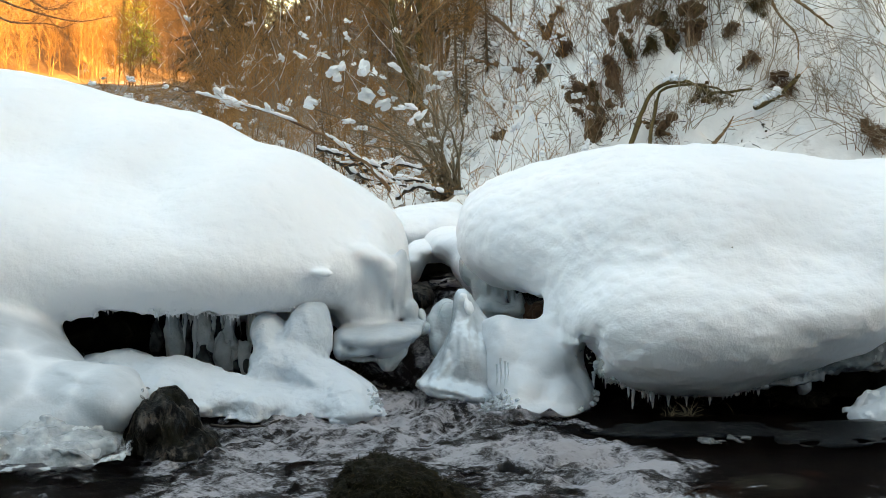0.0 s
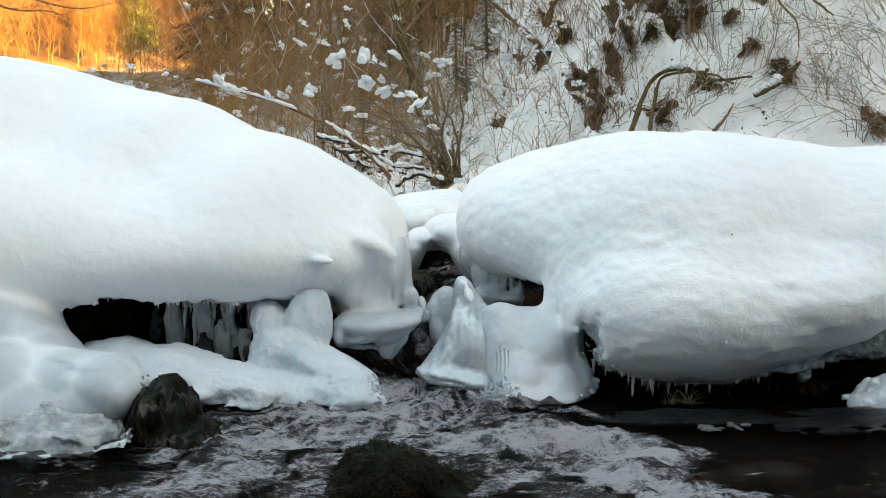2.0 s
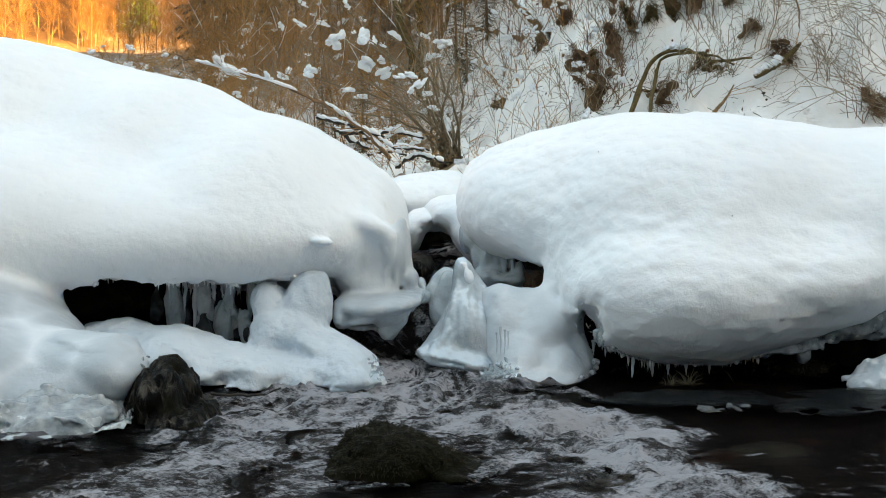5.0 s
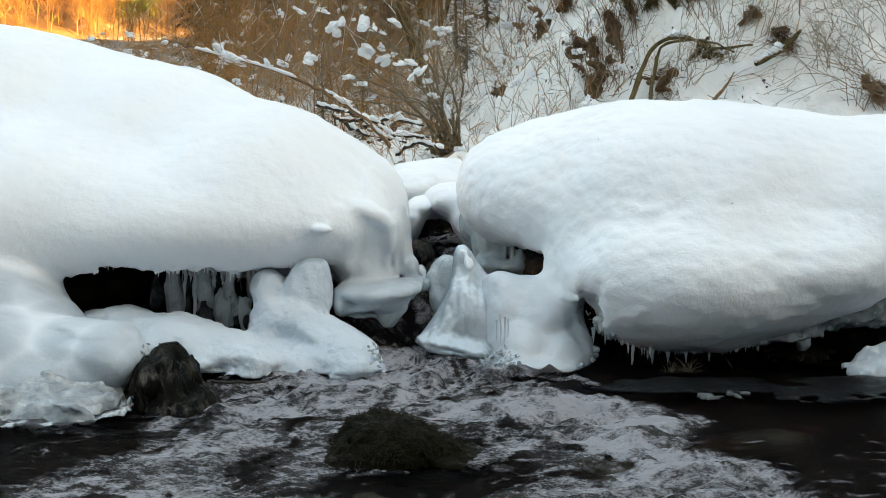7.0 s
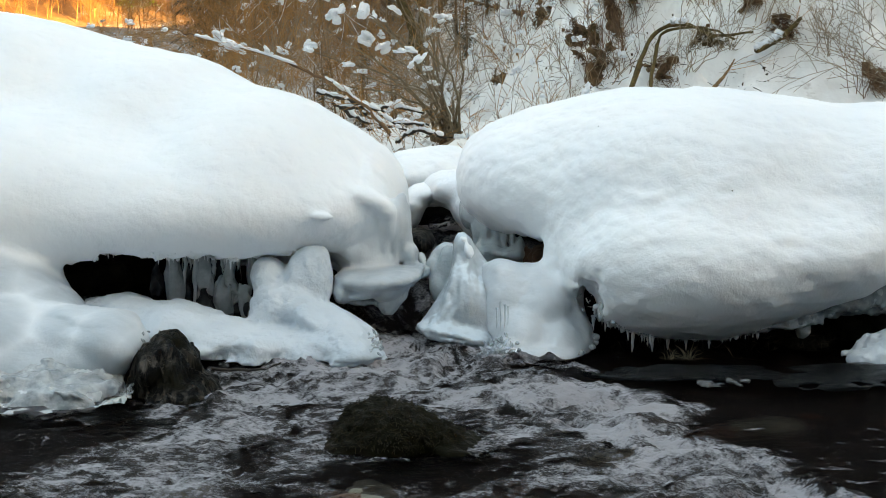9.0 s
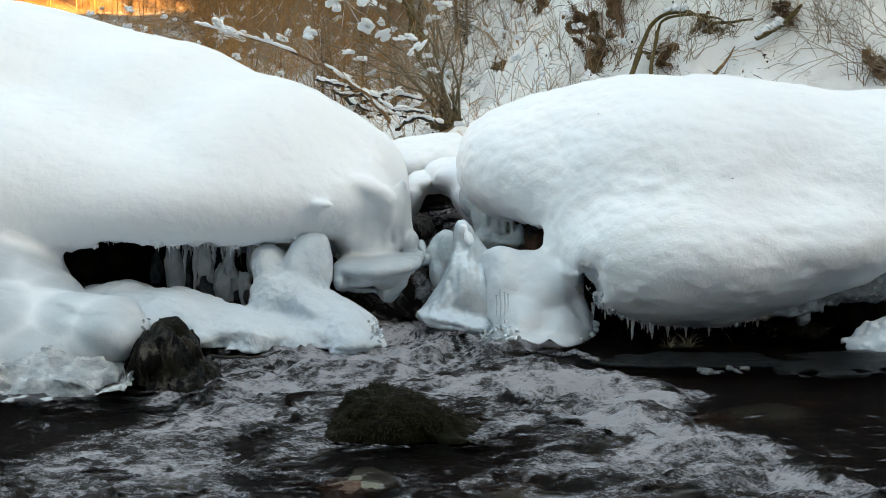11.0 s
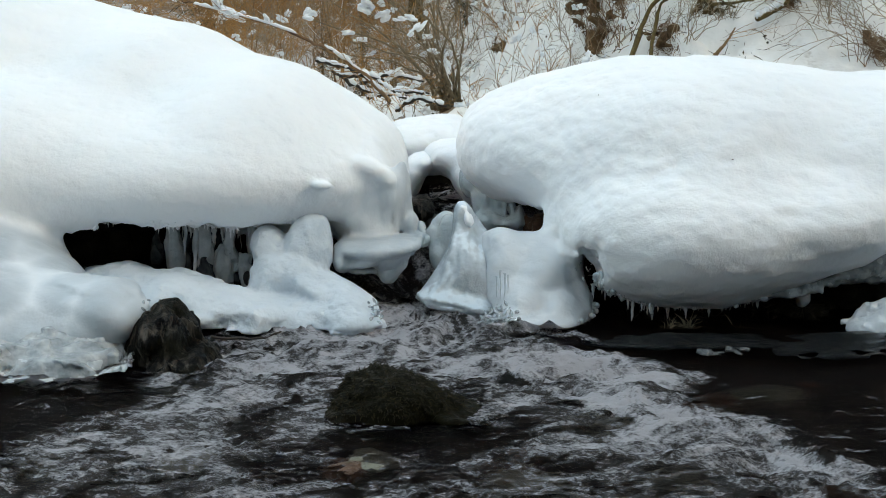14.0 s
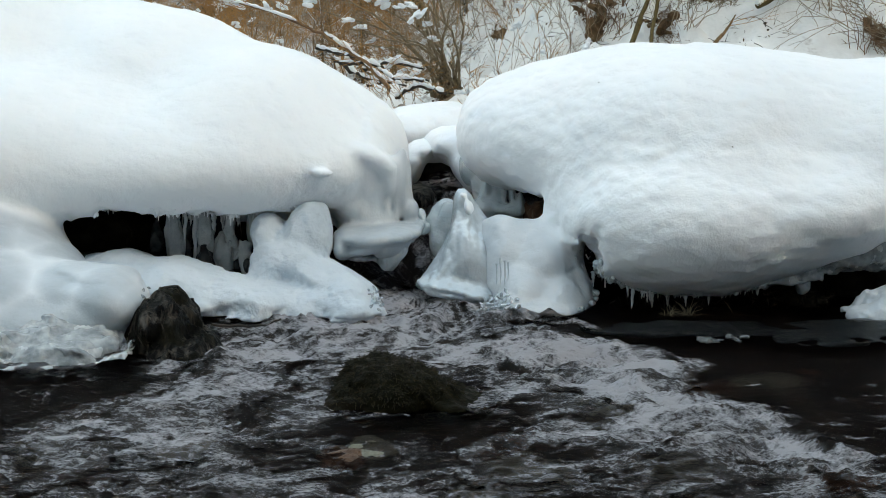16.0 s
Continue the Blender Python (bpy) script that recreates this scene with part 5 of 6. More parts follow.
# conifers
def conifer_meshes(seed, height, reach, mat, whorls=26, each=9, sprays=16):
    rs = np.random.RandomState(seed)
    trunk = tubes("trunk", [(wander(rs, (0, 0, -0.3), (0, 0, 1), height, 10, 0.01), taper(height * 0.014, 0.01, 10))], BARK, 6)
    V, boughs = [], []
    for w in range(whorls):
        t = (w + 0.5) / whorls
        z = height * (0.06 + 0.93 * t)
        for _ in range(each):
            a = rs.uniform(0, 2 * math.pi)
            ln = reach * (1.05 - t) ** 0.85 * rs.uniform(0.65, 1.15)
            line = wander(rs, (0, 0, z + rs.normal(0, 0.06)), (math.cos(a), math.sin(a), 0.1 - 0.45 * (1 - t)), ln, 6, 0.05, -0.02)
            boughs.append((line, taper(0.012, 0.003, 6)))
            for _ in range(sprays):
                u = rs.uniform(0.15, 1.0) * 5
                k = min(int(u), 4)
                p = line[k] + (line[k + 1] - line[k]) * (u - k)
                d = (line[k + 1] - line[k]) / np.linalg.norm(line[k + 1] - line[k])
                s = np.cross(d, (0, 0, 1)) * rs.choice([-1, 1])
                q = d * rs.uniform(0.3, 0.8) + s * rs.uniform(0.3, 0.9) + np.array((0, 0, rs.uniform(-0.5, -0.05)))
                q *= ln * 0.24 * rs.uniform(0.6, 1.2) / np.linalg.norm(q)
                wd = np.cross(q, (0, 0, 1)) * 0.11
                V += [p, p + 0.5 * q + wd, p + q, p + 0.5 * q - wd]
    crown = mesh_from("crown", np.array(V), np.arange(len(V)).reshape(-1, 4), mat, False)
    return trunk, tubes("boughs", boughs, BARK, 3), crown


def conifer(meshes, place, turn, size, label):
    tree = thing("conifer", (0, 0, 0), label, "tree", "conifers")
    for name, me in zip(("trunk", "bough_frame", "crown"), meshes):
        part(name, me, tree, "", "" if name == "trunk" else "stuff")
    tree.matrix_basis = pose(*place, 0, 0, turn) @ Matrix.Diagonal((size, size, size, 1))
    return tree


dark_spruce, sun_spruce = conifer_meshes(31, 9.0, 1.15, NEEDLE, 34, 10, 18), conifer_meshes(32, 9.0, 2.0, GREEN_NEEDLE)
for x, y, size in ((-1.98, 15.5, 0.42), (-2.0, 18, 0.55), (-2.3, 17.2, 0.46), (-2.15, 19.5, 0.6), (-4.6, 36, 0.9), (0.25, 17, 0.3), (-0.65, 13.5, 0.12), (-0.9, 12.5, 0.1), (0.2, 13.8, 0.11), (0.38, 14.4, 0.12), (0.12, 14.8, 0.14), (-0.35, 12.4, 0.07)):
    conifer(dark_spruce, over_ground(x, y), 40 * x, size, "dark spruce with drooping branches and snow patches")
for x, y, size in ((-13.5, 70.5, 0.4), (-12.9, 70, 0.42), (-12.4, 69.6, 0.36), (-13.9, 71, 0.36), (-13.1, 69, 0.3), (-12.0, 69, 0.26)):
    conifer(sun_spruce, over_ground(x, y), 30 * x, size, "yellow-green conifer in low sun on the hillside")


# snow clumps
def clump_mesh(seed):
    rs = np.random.RandomState(seed)
    lumps = [(*(rs.normal(0, 1, 3) * (0.5, 0.4, 0.4)), *rs.uniform(0.22, 0.5, 2), rs.uniform(0.22, 0.5)) for _ in range(9)]
    return Body(lumps, melt=0.3, rough=((2.5, 0.12), (7, 0.07)), seed=seed).mesh("snow_clump", SNOW, 0.05)


CLUMPS = [clump_mesh(s) for s in (41, 42, 43, 44)]


def clump(parent, place, w, h, turn=0):
    ob = part("snow_clump", CLUMPS[rng.randint(4)], parent, "soft clump of snow on the twigs")
    ob.matrix_parent_inverse = Matrix.Translation(parent.location).inverted()
    ob.matrix_basis = pose(*place, rng.normal(0, 16), turn + rng.normal(0, 22), rng.uniform(0, 360)) @ Matrix.Diagonal((w * rng.uniform(0.8, 1.2), w * 0.8, h * 0.72, 1))


def snow_on(parent, line, radius, lo=0.0, hi=1.0, seed=0):
    """A lumpy ridge of snow lying along the top of a branch."""
    k = 44
    rs = np.random.RandomState(seed)
    p = curve(line, 200)[int(lo * 199):int(hi * 199) + 1]
    p = p[np.linspace(0, len(p) - 1, k).astype(int)] + np.linspace(0, 1e-3, k)[:, None]
    r = radius * (0.55 + 0.75 * np.abs(np.convolve(rs.normal(0, 1.6, k), np.ones(7) / 7, "same")) + 0.1 * rs.rand(k))
    r[0] = r[-1] = radius * 0.1
    p[:, 2] += r * 0.8
    return grow(parent, "snow_ridge", tubes("snow_ridge", [(p, r)], SNOW, 8), "ridge of snow on the branch")


def shoots(rs, line, count, length, lo=0.3, angle=38, n=5):
    out = []
    for s in fork(rs, line, count, lo, angle, length, n, 0.14, 0.02):
        out.append((s, taper(0.0022, 0.001, n)))
        for q in fork(rs, s, 3, 0.2, 40, length * 0.4, 4, 0.16):
            out.append((q, taper(0.0013, 0.0008, 4)))
    return out


# hazel at the foot of the slope, many stems fanning out from one stool
hazel = thing("hazel_bush", (0.043, 11.48, 0.523), "many-stemmed leafless hazel bush hung with clumps of snow", "bush")
rs = np.random.RandomState(8)
stool = (0.043, 11.48, 0.523)
fan = [(-0.751, 10.6, 1.279), (-0.542, 10.4, 1.397), (-0.346, 10.9, 1.576), (-0.451, 10.3, 1.169), (-0.176, 10.6, 1.189), (-0.015, 11.2, 1.364), (-0.297, 10.4, 0.959), (-0.591, 10.6, 0.993), (-0.823, 10.8, 0.954), (0.138, 11.3, 1.29),
       (-0.112, 11.4, 1.521), (-0.446, 11.6, 1.838), (-0.721, 11.6, 1.645), (0.095, 10.8, 1.064), (-0.948, 11, 1.174), (-0.157, 10.5, 0.958), (-0.255, 10.9, 1.393), (-0.481, 11, 1.359)]
fine = []
for tip in fan:
    a, b_ = np.array(stool) + rs.normal(0, 0.05, 3) * (1, 1, 0.1), np.array(tip)
    mid = 0.5 * (a + b_) + np.array((0.06 * np.sign(a[0] - b_[0]) + rs.normal(0, 0.03), rs.normal(0, 0.08), 0.10))
    line = curve([a, 0.7 * a + 0.3 * mid + np.array((0, 0, 0.02)), mid, b_], 14)
    line[1:-1] += rs.normal(0, 0.008, (12, 3))
    grow(hazel, "stem", tubes("stem", [(line, taper(0.014, 0.003))], BARK_PALE, 5))
    fine += shoots(rs, line, 13, 0.32)
grow(hazel, "twig_mass", tubes("hazel_twigs", fine, TWIG_GREY, 3), "", "stuff")
for place, w, h in (((-0.672, 10.5, 1.358), 0.086, 0.072), ((-0.507, 10.4, 1.39), 0.06, 0.092), ((-0.475, 10.3, 1.204), 0.092, 0.056), ((-0.364, 10.3, 1.163), 0.084, 0.035),
                    ((-0.86, 10.6, 1.171), 0.072, 0.054), ((-0.004, 11.2, 1.356), 0.054, 0.05), ((-0.164, 10.5, 1.075), 0.072, 0.029), ((-0.945, 11, 1.481), 0.041, 0.023),
                    ((-0.23, 10.6, 1.136), 0.065, 0.033), ((-0.674, 11.6, 1.637), 0.032, 0.032), ((-0.301, 10.5, 0.798), 0.057, 0.036), ((0.022, 10.8, 0.844), 0.03, 0.081), ((-0.177, 10.6, 0.741), 0.058, 0.058),
                    ((-0.598, 10.6, 1.046), 0.051, 0.029), ((-1.041, 10.8, 1.136), 0.059, 0.03), ((-0.959, 11.4, 1.636), 0.031, 0.023), ((-0.825, 11.4, 1.502), 0.035, 0.027)):
    clump(hazel, place, w, h)

for k in np.random.RandomState(12).randint(0, len(fine), 40):
    w = rng.uniform(0.012, 0.04)
    clump(hazel, fine[k][0][2], w * 1.3, w * 0.8)

# long snow-laden bough reaching over the drift
bough = thing("snowy_bough", (-0.327, 10.2, 0.633), "long thin bough bent low and carrying ridges of snow", "branch")
main = [(-0.327, 10.2, 0.633), (-0.491, 10, 0.812), (-0.746, 9.8, 0.994), (-1.034, 9.7, 1.11), (-1.264, 9.7, 1.172), (-1.493, 9.7, 1.231), (-1.631, 9.7, 1.276)]
line = curve(main, 40)
line[1:-1] += rs.normal(0, 0.006, (38, 3))
grow(bough, "stem", tubes("bough_stem", [(line, taper(0.012, 0.003, 40))], TWIG_DARK, 5))
grow(bough, "twig_mass", tubes("bough_twigs", shoots(rs, line, 34, 0.3, 0.15, 42), TWIG, 3), "", "stuff")
snow_on(bough, main, 0.013, 0.05, 0.28, 3)
snow_on(bough, main, 0.011, 0.4, 0.8, 4)
for place, w, h in (((-1.224, 9.7, 1.172), 0.099, 0.053), ((-1.303, 9.7, 1.231), 0.05, 0.046), ((-1.618, 9.7, 1.263), 0.03, 0.027), ((-1.018, 9.7, 1.133), 0.05, 0.027), ((-1.2, 9.7, 1.028), 0.03, 0.027), ((-1.559, 9.7, 1.237), 0.017, 0.013)):
    clump(bough, place, w, h)

# fallen brushwood under the hazel, white on top
rs = np.random.RandomState(18)
for rowi, row in enumerate([[(-0.77, 10.1, 0.888), (-0.564, 10.1, 0.833), (-0.358, 10.1, 0.765)],
                              [(-0.64, 10.2, 0.789), (-0.466, 10.2, 0.782), (-0.292, 10.2, 0.685)],
                              [(-0.604, 10.2, 0.865), (-0.431, 10.2, 0.754), (-0.327, 10.2, 0.615)],
                              [(-0.681, 10.3, 0.821), (-0.506, 10.3, 0.709), (-0.225, 10.3, 0.646)],
                              [(-0.476, 10.4, 0.641), (-0.298, 10.4, 0.684), (-0.085, 10.4, 0.67)],
                              [(-0.298, 10.4, 0.57), (-0.156, 10.4, 0.641), (0.021, 10.4, 0.588)],
                              [(-0.515, 10.5, 0.744), (-0.301, 10.5, 0.78), (-0.122, 10.5, 0.744)],
                              [(-0.754, 10.6, 0.957), (-0.628, 10.6, 0.878), (-0.52, 10.6, 0.741)]]):
    stick = thing("fallen_branch", row[0], "dark fallen branch half buried and capped with snow", "branch", "fallen brushwood")
    line = curve(row, 16)
    line[1:-1] += rs.normal(0, 0.006, (14, 3))
    grow(stick, "stem", tubes("stick_stem", [(line, taper(0.015, 0.006, 16))], BARK_WET, 5))
    grow(stick, "twig_mass", tubes("stick_twigs", shoots(rs, line, 7, 0.22, 0.1, 45), TWIG, 3), "", "stuff")
    snow_on(stick, row, 0.014, 0.0, 0.95, rowi + 20)


# ---- trees that stand close behind the bend ----
def near_trunk(row, r0, r1, label, mat, twig_count):
    rs = np.random.RandomState(int(abs(row[0][0]) * 1000) % 999)
    tree = thing("bare_tree", row[0], label, "tree", "trees close to the bend")
    line = curve(row, 18)
    line[1:-1] += rs.normal(0, 0.012, (16, 3))
    grow(tree, "trunk", tubes("near_trunk", [(line, taper(r0, r1, 18))], mat, 8))
    limbs = [(s, taper(r0 * 0.35, 0.004, 6)) for s in fork(rs, line, 8, 0.3, 48, 1.1, 6, 0.12, 0.04)]
    grow(tree, "limb_crown", tubes("near_limbs", limbs, BARK, 5))
    fine = []
    for s, _ in limbs:
        fine += shoots(rs, s, twig_count, 0.4, 0.15, 42)
    grow(tree, "twig_mass", tubes("near_twigs", fine, TWIG, 3), "", "stuff")


near_trunk([(-0.185, 13, 1.078), (-0.26, 13, 1.363), (-0.334, 13, 1.602), (-0.39, 13, 1.884), (-0.367, 13, 2.358)], 0.045, 0.022, "leaning dark trunk with forked snowy limbs", BARK_MOSSY, 8)
near_trunk([(-0.214, 15, 0.948), (-0.203, 15, 1.504), (-0.213, 15, 1.905), (-0.232, 15, 2.7)], 0.034, 0.024, "slender upright trunk grown with yellow moss", BARK_MOSSY, 7)
near_trunk([(0.277, 17, 1.1), (0.299, 17, 1.899), (0.273, 17, 3.138)], 0.032, 0.024, "straight brown trunk at the foot of the slope", BARK, 6)
near_trunk([(0.726, 16, 1.584), (0.708, 16, 1.959), (0.686, 16, 3.018)], 0.045, 0.035, "mossy dark trunk above the snowy slope", BARK_MOSSY, 5)
near_trunk([(0.585, 18, 1.524), (0.535, 18, 2.126), (0.555, 18, 3.257)], 0.03, 0.02, "straight brown trunk at the foot of the slope", BARK, 6)
near_trunk([(0.006, 19, 1.1), (0.039, 19, 1.993), (-0.013, 19, 3.377)], 0.03, 0.02, "straight brown trunk at the foot of the slope", BARK, 6)
near_trunk([(-1.448, 19, 0.779), (-1.401, 19, 1.739), (-1.451, 19, 3.377)], 0.022, 0.014, "slender brown trunk among the twigs", BARK, 6)
near_trunk([(-0.992, 18, 0.857), (-1.047, 18, 1.826), (-0.953, 18, 3.257)], 0.024, 0.015, "slender brown trunk among the twigs", BARK, 6)

# ---- snowy slope ----
def lying(name, row, r0, r1, label, mat, snow=None, count=0, wood=TWIG, reach=0.3):
    rs = np.random.RandomState(int(abs(row[0][0]) * 977) % 991)
    ob = thing(name, row[0], label, "branch")
    line = curve(row, 26)
    line[1:-1] += rs.normal(0, r0 * 0.16, (24, 3))
    r = taper(r0, r1, 26) * (1 + 0.18 * rs.normal(0, 1, 26).clip(-1, 1))
    grow(ob, "stem", tubes("lying_stem", [(line, r)], mat, 8))
    if count:
        grow(ob, "twig_mass", tubes("lying_twigs", shoots(rs, line, count, reach, 0.1, 45), wood, 3), "", "stuff")
    for lo, hi, rad in snow or ():
        snow_on(ob, row, rad, lo, hi, int(rad * 1000))


lying("mossy_bough", [(1.106, 9.9, 0.849), (1.233, 10.2, 1.128), (1.333, 10.24, 1.266), (1.481, 10.14, 1.291), (1.618, 9.98, 1.224), (1.832, 9.86, 1.243)], 0.018, 0.007, "arched bough grown with yellow-green moss", BARK_MOSSY, [(0.45, 0.62, 0.022)], 6, TWIG_GREY)
lying("mossy_bough", [(1.212, 9.78, 0.852), (1.3, 10.18, 1.114), (1.365, 10.22, 1.252), (1.586, 10.04, 1.269), (1.729, 9.88, 1.2)], 0.013, 0.005, "lower leg of the arched mossy bough", BARK_MOSSY, None, 5, TWIG_GREY)
lying("snowy_log", [(0.278, 16.1, 1.625), (0.456, 14.04, 1.516), (0.626, 13.12, 1.444), (0.763, 12.12, 1.426)], 0.026, 0.035, "leaning dead stem with a band of snow", BARK, [(0.05, 0.9, 0.03)], 6)
lying("snowy_log", [(0.215, 20.58, 2.561), (0.458, 15.8, 2.043), (0.595, 13.44, 1.732), (0.756, 13.06, 1.517)], 0.02, 0.03, "leaning dead stem with a band of snow", BARK, [(0.0, 0.9, 0.022)], 5)
lying("dead_stick", [(1.598, 9.82, 0.914), (1.693, 9.94, 0.999), (1.746, 9.96, 1.083)], 0.012, 0.004, "short dead stick poking out of the snow", BARK, None, 3)
lying("dark_stub", [(1.873, 9.96, 1.134), (2.005, 10, 1.201), (2.092, 10.02, 1.269), (2.152, 10.02, 1.329)], 0.022, 0.01, "dark rotten log stub under a snow ledge", BARK_MOSSY, [(0.0, 0.4, 0.025)], 4)
lying("bent_branch", [(2.043, 10.42, 1.826), (2.094, 10.38, 1.709), (2.177, 10.26, 1.582), (2.156, 10.08, 1.422)], 0.011, 0.004, "thin crooked branch hanging over the slope", BARK, None, 14, TWIG_GREY, 0.35)
lying("bent_branch", [(2.18, 10.42, 1.826), (2.27, 10.26, 1.726), (2.404, 10.26, 1.623)], 0.012, 0.005, "thin crooked branch hanging over the slope", BARK, None, 12, TWIG_GREY, 0.4)

# bare earth showing under the snow
def spread(rs, x, y, rx, rz):
    """A spot of the slope, within a patch that is rx wide and rz high on the face."""
    dx, dz = rx * rs.normal(0, 0.5), rz * rs.normal(0, 0.5)
    east = float(ground_height(x + 0.15, y) - ground_height(x - 0.15, y)) / 0.3
    north = float(ground_height(x, y + 0.15) - ground_height(x, y - 0.15)) / 0.3
    dy = np.clip((dz - east * dx) / max(north, 0.3), -0.35, 0.35)
    return x + dx, y + dy, float(ground_height(x + dx, y + dy))


for deep, (x, y, z, rx, rz) in enumerate(((0.432, 12.54, 0.92, 0.12, 0.129), (0.965, 10.64, 1.016, 0.145, 0.087), (0.839, 13.3, 1.746, 0.136, 0.068), (0.712, 12.04, 1.404, 0.099, 0.058), (1.172, 11.12, 1.777, 0.137, 0.091),
                                          (1.278, 10.9, 1.818, 0.075, 0.06), (1.44, 10.72, 1.634, 0.11, 0.11), (1.605, 10.66, 1.678, 0.08, 0.146), (1.084, 10.78, 1.433, 0.052, 0.026), (0.984, 10.78, 1.19, 0.074, 0.048),
                                          (0.877, 10.92, 1.271, 0.067, 0.037), (1.343, 10.16, 1.056, 0.09, 0.083), (1.627, 10.26, 1.213, 0.126, 0.049), (2.074, 10.14, 1.246, 0.083, 0.069), (2.55, 9.76, 0.937, 0.073, 0.093),
                                          (1.986, 10.54, 1.769, 0.094, 0.025), (1.882, 10.24, 1.442, 0.049, 0.024), (1.1, 10.74, 1.331, 0.051, 0.026), (1.319, 10.62, 1.544, 0.044, 0.033), (0.024, 11.48, 0.536, 0.094, 0.071),
                                          (0.847, 11.54, 1.547, 0.047, 0.024), (1.191, 10.76, 1.487, 0.051, 0.026), (1.792, 10.44, 1.624, 0.036, 0.021))):
    rs = np.random.RandomState(60 + deep)
    bare = thing("bare_earth", (x, y, z), "brown earth and dead grass showing through the snow", "earth", "bare patches of the slope")
    lumps = []
    for _ in range(30):
        p, r = spread(rs, x, y, 0.75 * rx, 0.75 * rz), rs.uniform(0.12, 0.3) * min(rx, rz) + 0.005
        lumps.append((p[0], p[1], p[2] - 0.55 * r, r * rs.uniform(0.9, 1.8), r * 1.3, r * rs.uniform(0.6, 1.1)))
    clod = Body(lumps, melt=0.014, rough=((14, 0.03), (40, 0.018)), seed=deep)
    grow(bare, "clod", clod.mesh("clod", EARTH, 0.011), "", "stuff")
    tufts = []
    for _ in range(420):
        p = np.array(spread(rs, x, y, 0.95 * rx, 0.95 * rz)) + np.array((0, -0.02, 0.015))
        tufts.append((wander(rs, p, (rs.normal(0, 0.5), -0.7, rs.uniform(-0.6, 0.6)), rs.uniform(0.02, 0.07), 4, 0.2, -0.25), taper(0.002, 0.0008, 4)))
    grow(bare, "dead_grass", tubes("dead_grass", tufts, TWIG_DARK if deep % 3 else BARK_MOSSY, 3), "", "stuff")


# leaf litter and small clods scattered on the snowy slope
rs = np.random.RandomState(91)
at = np.stack([rs.uniform(-0.3, 4.2, 4200), rs.uniform(9.6, 15, 4200)], 1)
keep = fractal(at[:, 0] * 1.7, at[:, 1] * 1.7, at[:, 0] * 0 + 9.0, 3) > 0.12
at = at[keep]
heights = ground_height(at[:, 0], at[:, 1])
tagged(new("leaf_litter", scales("leaf_litter", rs, np.column_stack([at, heights + 0.004]), 0.024, 0.008, LEAF_DARK)), "scattered dead leaves and crumbs of earth on the snow", "leaves", "", "stuff")

# broken twigs lying about on the slope
bits = []
for _ in range(900):
    x, y = rs.uniform(-0.2, 4.2), rs.uniform(9.7, 14.5)
    p = np.array((x, y, float(ground_height(x, y)) + 0.006))
    bits.append((wander(rs, p, (rs.normal(0, 1), rs.normal(0, 0.3) - 0.2, rs.normal(0, 0.4)), rs.uniform(0.04, 0.24), 5, 0.25), taper(rs.uniform(0.0014, 0.0032), 0.0008, 5)))
tagged(new("twig_litter", tubes("twig_litter", bits, BARK_WET, 3)), "dark broken twigs lying on the snowy slope", "twigs", "", "stuff")

# shrubs of thin shoots on the slope
def shrub(place, count, height, spread, label, wood, seed, sway=(0, 0, 0), flecks=0):
    rs = np.random.RandomState(seed)
    bush = thing("shrub", place, label, "bush", "shrubs on the slope")
    fine = []
    for i in range(count):
        d = np.array((rs.normal(0, spread), rs.normal(0, spread) - 0.1, 1)) + np.array(sway)
        line = wander(rs, np.array(place) + rs.normal(0, 0.06, 3) * (1, 1, 0.1), d, height * rs.uniform(0.4, 1.15), 9, 0.2)
        grow(bush, "stem", tubes("shrub_stem", [(line, taper(0.0026, 0.001, 9))], wood, 4))
        fine += shoots(rs, line, 4, height * 0.32, 0.25, 40)
    grow(bush, "twig_mass", tubes("shrub_twigs", fine, wood, 3), "", "stuff")
    for line, _ in [fine[k] for k in rs.randint(0, len(fine), flecks)]:
        w = rs.uniform(0.012, 0.045)
        clump(bush, line[len(line) // 2], w, w * rs.uniform(0.5, 0.9))
    return bush


shrub((0.68, 12.46, 1.394), 9, 1.1, 0.25, "thin reddish leafless shoots rising from the snow", TWIG_DARK, 100, (0, 0, 0))
shrub((0.844, 11.54, 1.449), 8, 1.2, 0.22, "thin reddish leafless shoots rising from the snow", TWIG_DARK, 101, (0, 0, 0))
shrub((1.091, 10.48, 0.958), 12, 0.8, 0.25, "thin reddish leafless shoots rising from the snow", TWIG_DARK, 102, (-0.1, -0.1, 0))
shrub((1.06, 10.74, 1.191), 8, 0.9, 0.2, "thin reddish leafless shoots rising from the snow", TWIG_DARK, 103, (0, 0, 0))
shrub((1.253, 10.7, 1.424), 10, 0.9, 0.28, "thin reddish leafless shoots rising from the snow", TWIG_DARK, 104, (0.1, 0, 0))
shrub((1.467, 10.68, 1.495), 12, 0.8, 0.3, "clump of mossy yellow-brown shoots in the snow", BARK_MOSSY, 105, (0.1, 0, 0))
shrub((1.463, 9.98, 0.999), 10, 0.55, 0.4, "tangle of thin grey twigs over the snow", TWIG_GREY, 106, (0.2, -0.1, 0))
shrub((1.614, 10.46, 1.417), 12, 0.8, 0.35, "thin reddish leafless shoots rising from the snow", TWIG_DARK, 107, (0, 0, 0))
shrub((1.707, 10.14, 1.134), 12, 0.7, 0.45, "tangle of thin grey twigs over the snow", TWIG_GREY, 108, (0.2, -0.2, 0))
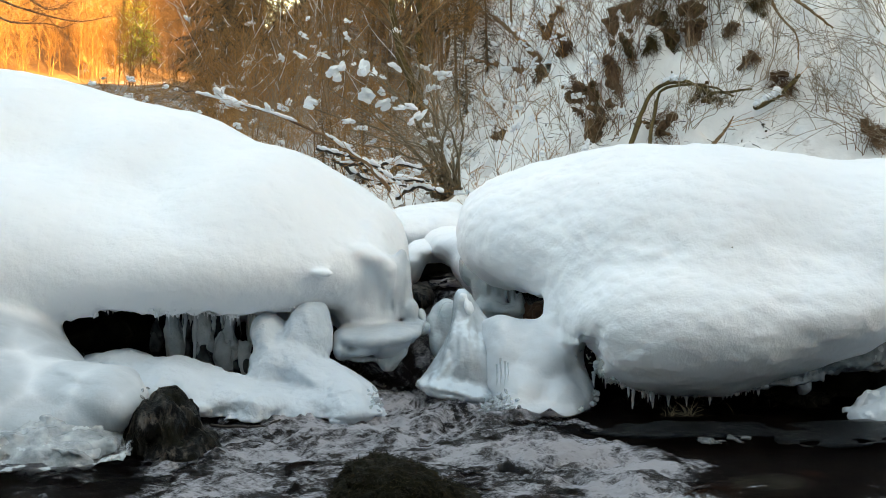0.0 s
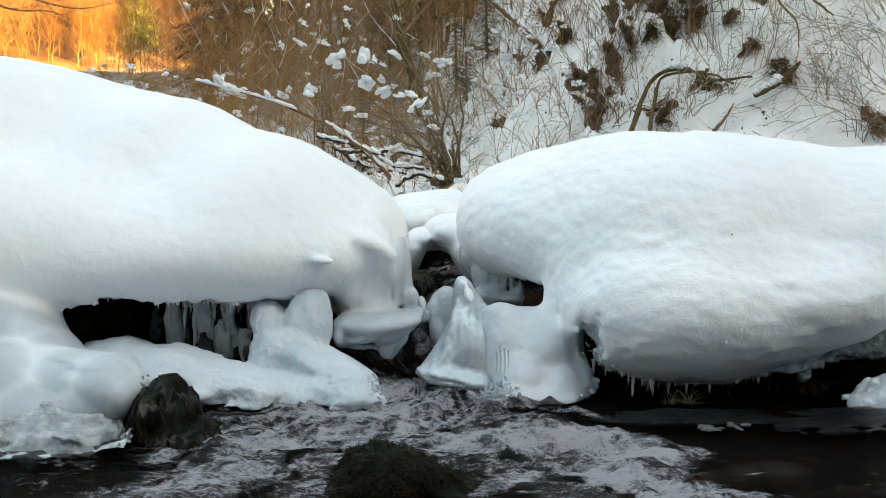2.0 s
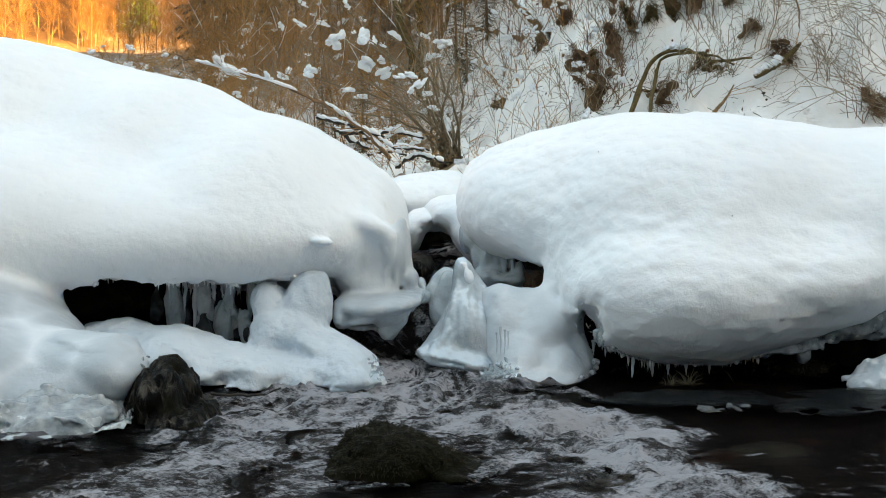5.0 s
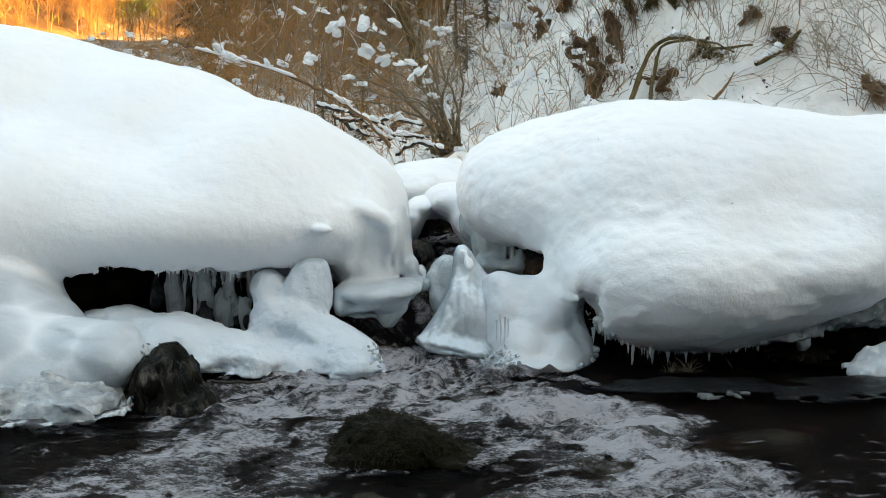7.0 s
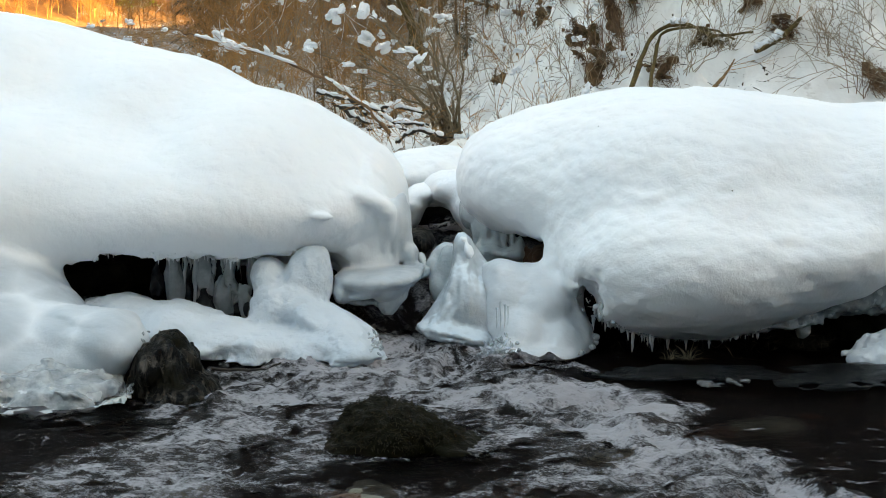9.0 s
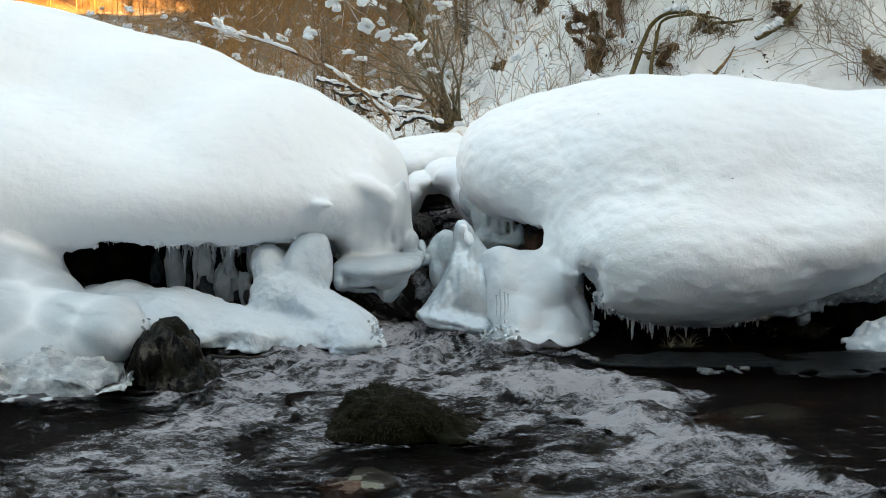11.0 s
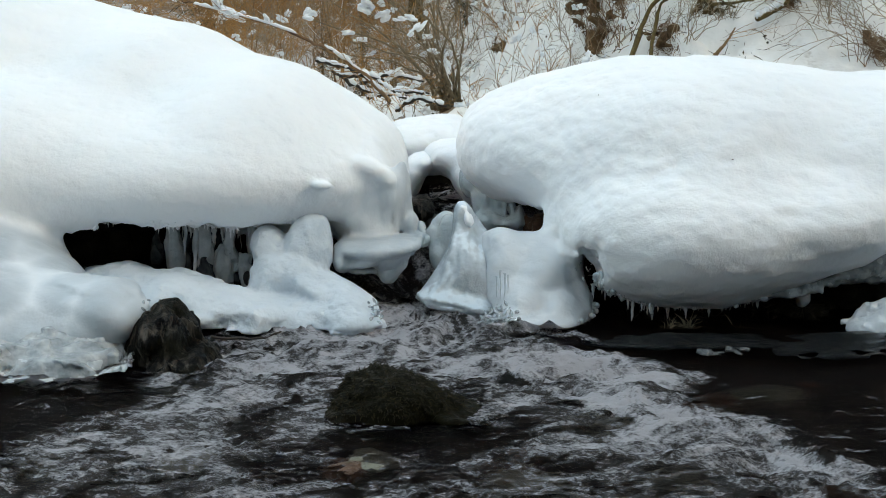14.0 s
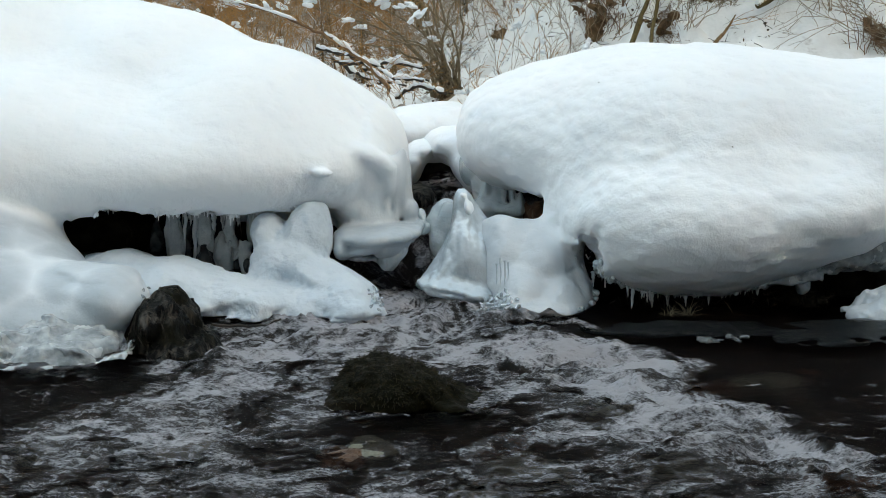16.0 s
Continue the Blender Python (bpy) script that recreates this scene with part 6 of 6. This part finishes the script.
shrub((1.935, 10.18, 1.306), 12, 0.6, 0.4, "tangle of thin grey twigs over the snow", TWIG_GREY, 109, (0.1, -0.1, 0))
shrub((2.675, 9.9, 1.133), 9, 1.0, 0.3, "tangle of thin grey twigs over the snow", TWIG_GREY, 110, (-1.6, -0.2, -0.3))
shrub((2.791, 10.1, 1.372), 9, 1.1, 0.3, "tangle of thin grey twigs over the snow", TWIG_GREY, 111, (-1.4, -0.2, 0.1))
shrub((2.671, 9.74, 0.935), 9, 0.9, 0.3, "tangle of thin grey twigs over the snow", TWIG_GREY, 112, (-1.5, -0.2, -0.1))
shrub((2.755, 10.18, 1.578), 9, 0.8, 0.3, "tangle of thin grey twigs over the snow", TWIG_GREY, 113, (-1.2, -0.2, 0.2))
shrub((2.354, 9.96, 1.1), 8, 0.5, 0.4, "tangle of thin grey twigs over the snow", TWIG_GREY, 114, (-0.3, -0.2, 0))
shrub((2.487, 9.66, 0.855), 9, 0.5, 0.3, "thin reddish leafless shoots rising from the snow", TWIG_DARK, 115, (-0.3, -0.2, 0))
shrub((0.43, 13.2, 1.1), 10, 0.9, 0.35, "thin reddish leafless shoots rising from the snow", TWIG_DARK, 116, (-0.3, -0.1, 0))
shrub((0.249, 13.06, 0.879), 9, 0.8, 0.3, "tangle of thin grey twigs over the snow", TWIG_GREY, 117, (-0.2, -0.1, 0))
shrub((0.77, 11, 0.989), 7, 0.5, 0.4, "tangle of thin grey twigs over the snow", TWIG_GREY, 118, (-0.4, -0.2, 0))
shrub((0.942, 11.82, 1.656), 9, 1.0, 0.3, "thin reddish leafless shoots rising from the snow", TWIG_DARK, 119, (0, 0, 0))
shrub((1.82, 10.44, 1.591), 10, 0.8, 0.4, "tangle of thin grey twigs over the snow", TWIG_GREY, 120, (0, -0.1, 0))
shrub((0.55, 13.42, 1.461), 10, 1.1, 0.3, "thin reddish leafless shoots rising from the snow", TWIG_DARK, 121, (-0.1, 0, 0))

# thin growth all over the slope
rs = np.random.RandomState(57)
for i in range(40):
    y = rs.uniform(10.0, 13.0)
    x = rs.uniform(0.035, 0.12) * y if i < 26 else rs.uniform(0.12, 0.25) * y
    shrub(over_ground(x, y), 6, rs.uniform(0.35, 0.85), 0.35, "tangle of thin reddish twigs over the snow", (TWIG_DARK, TWIG_GREY, TWIG)[i % 3], 400 + i, (rs.normal(0, 0.3), -0.15, 0), 4)
for i in range(5):
    y = rs.uniform(10.4, 11.3)
    shrub(over_ground(rs.uniform(0.118, 0.165) * y, y), 9, rs.uniform(0.5, 0.8), 0.3, "clump of mossy yellow-brown shoots in the snow", BARK_MOSSY, 500 + i, (rs.normal(0, 0.2), -0.2, 0), 6)

# brown undergrowth between the bend and the woods
rs = np.random.RandomState(55)
for i in range(18):
    y = rs.uniform(10.5, 17)
    shrub(over_ground(rs.uniform(-0.2, -0.115) * y, y), 7, rs.uniform(0.5, 0.9), 0.5, "low reddish-brown leafless undergrowth", TWIG, 300 + i, (0, 0, 0), 3)
for i in range(30):
    y = rs.uniform(11.2, 15)
    x = rs.uniform(-0.135, 0.0) * y
    shrub(over_ground(x, y), 8, rs.uniform(0.9, 1.6), 0.4, "thin reddish-brown leafless undergrowth", TWIG if i % 3 else TWIG_GREY, 200 + i, (0, 0, 0), 3)

# slender tree beside the drift, its thin boughs reaching into view
leaner = thing("bare_tree", over_ground(-3.6, 8.6), "slender leafless tree with thin drooping boughs", "tree")
line = curve([over_ground(-3.6, 8.6), (-3.5, 8.5, 1.2), (-3.35, 8.4, 2.4), (-3.3, 8.4, 3.6)], 14)
grow(leaner, "trunk", tubes("leaner_trunk", [(line, taper(0.05, 0.02))], BARK, 7))
rs = np.random.RandomState(71)
for row in ([(-3.4, 8.45, 2.0), (-2.359, 8.3, 1.711), (-2.083, 8.3, 1.617), (-1.832, 8.3, 1.557), (-1.641, 8.3, 1.584)], [(-3.45, 8.5, 1.7), (-2.363, 8.3, 1.601), (-2.14, 8.3, 1.551), (-1.973, 8.3, 1.545), (-1.884, 8.3, 1.518)],
            [(-3.35, 8.4, 2.3), (-2.3, 8.3, 1.821), (-2.108, 8.3, 1.7), (-1.971, 8.3, 1.617), (-1.864, 8.3, 1.628)]):
    bend = curve(row, 20)
    grow(leaner, "bough", tubes("leaner_bough", [(bend, taper(0.008, 0.0022, 20))], BARK, 5))
    grow(leaner, "twig_mass", tubes("leaner_twigs", shoots(rs, bend, 6, 0.22, 0.45, 35), BARK, 3), "", "stuff")
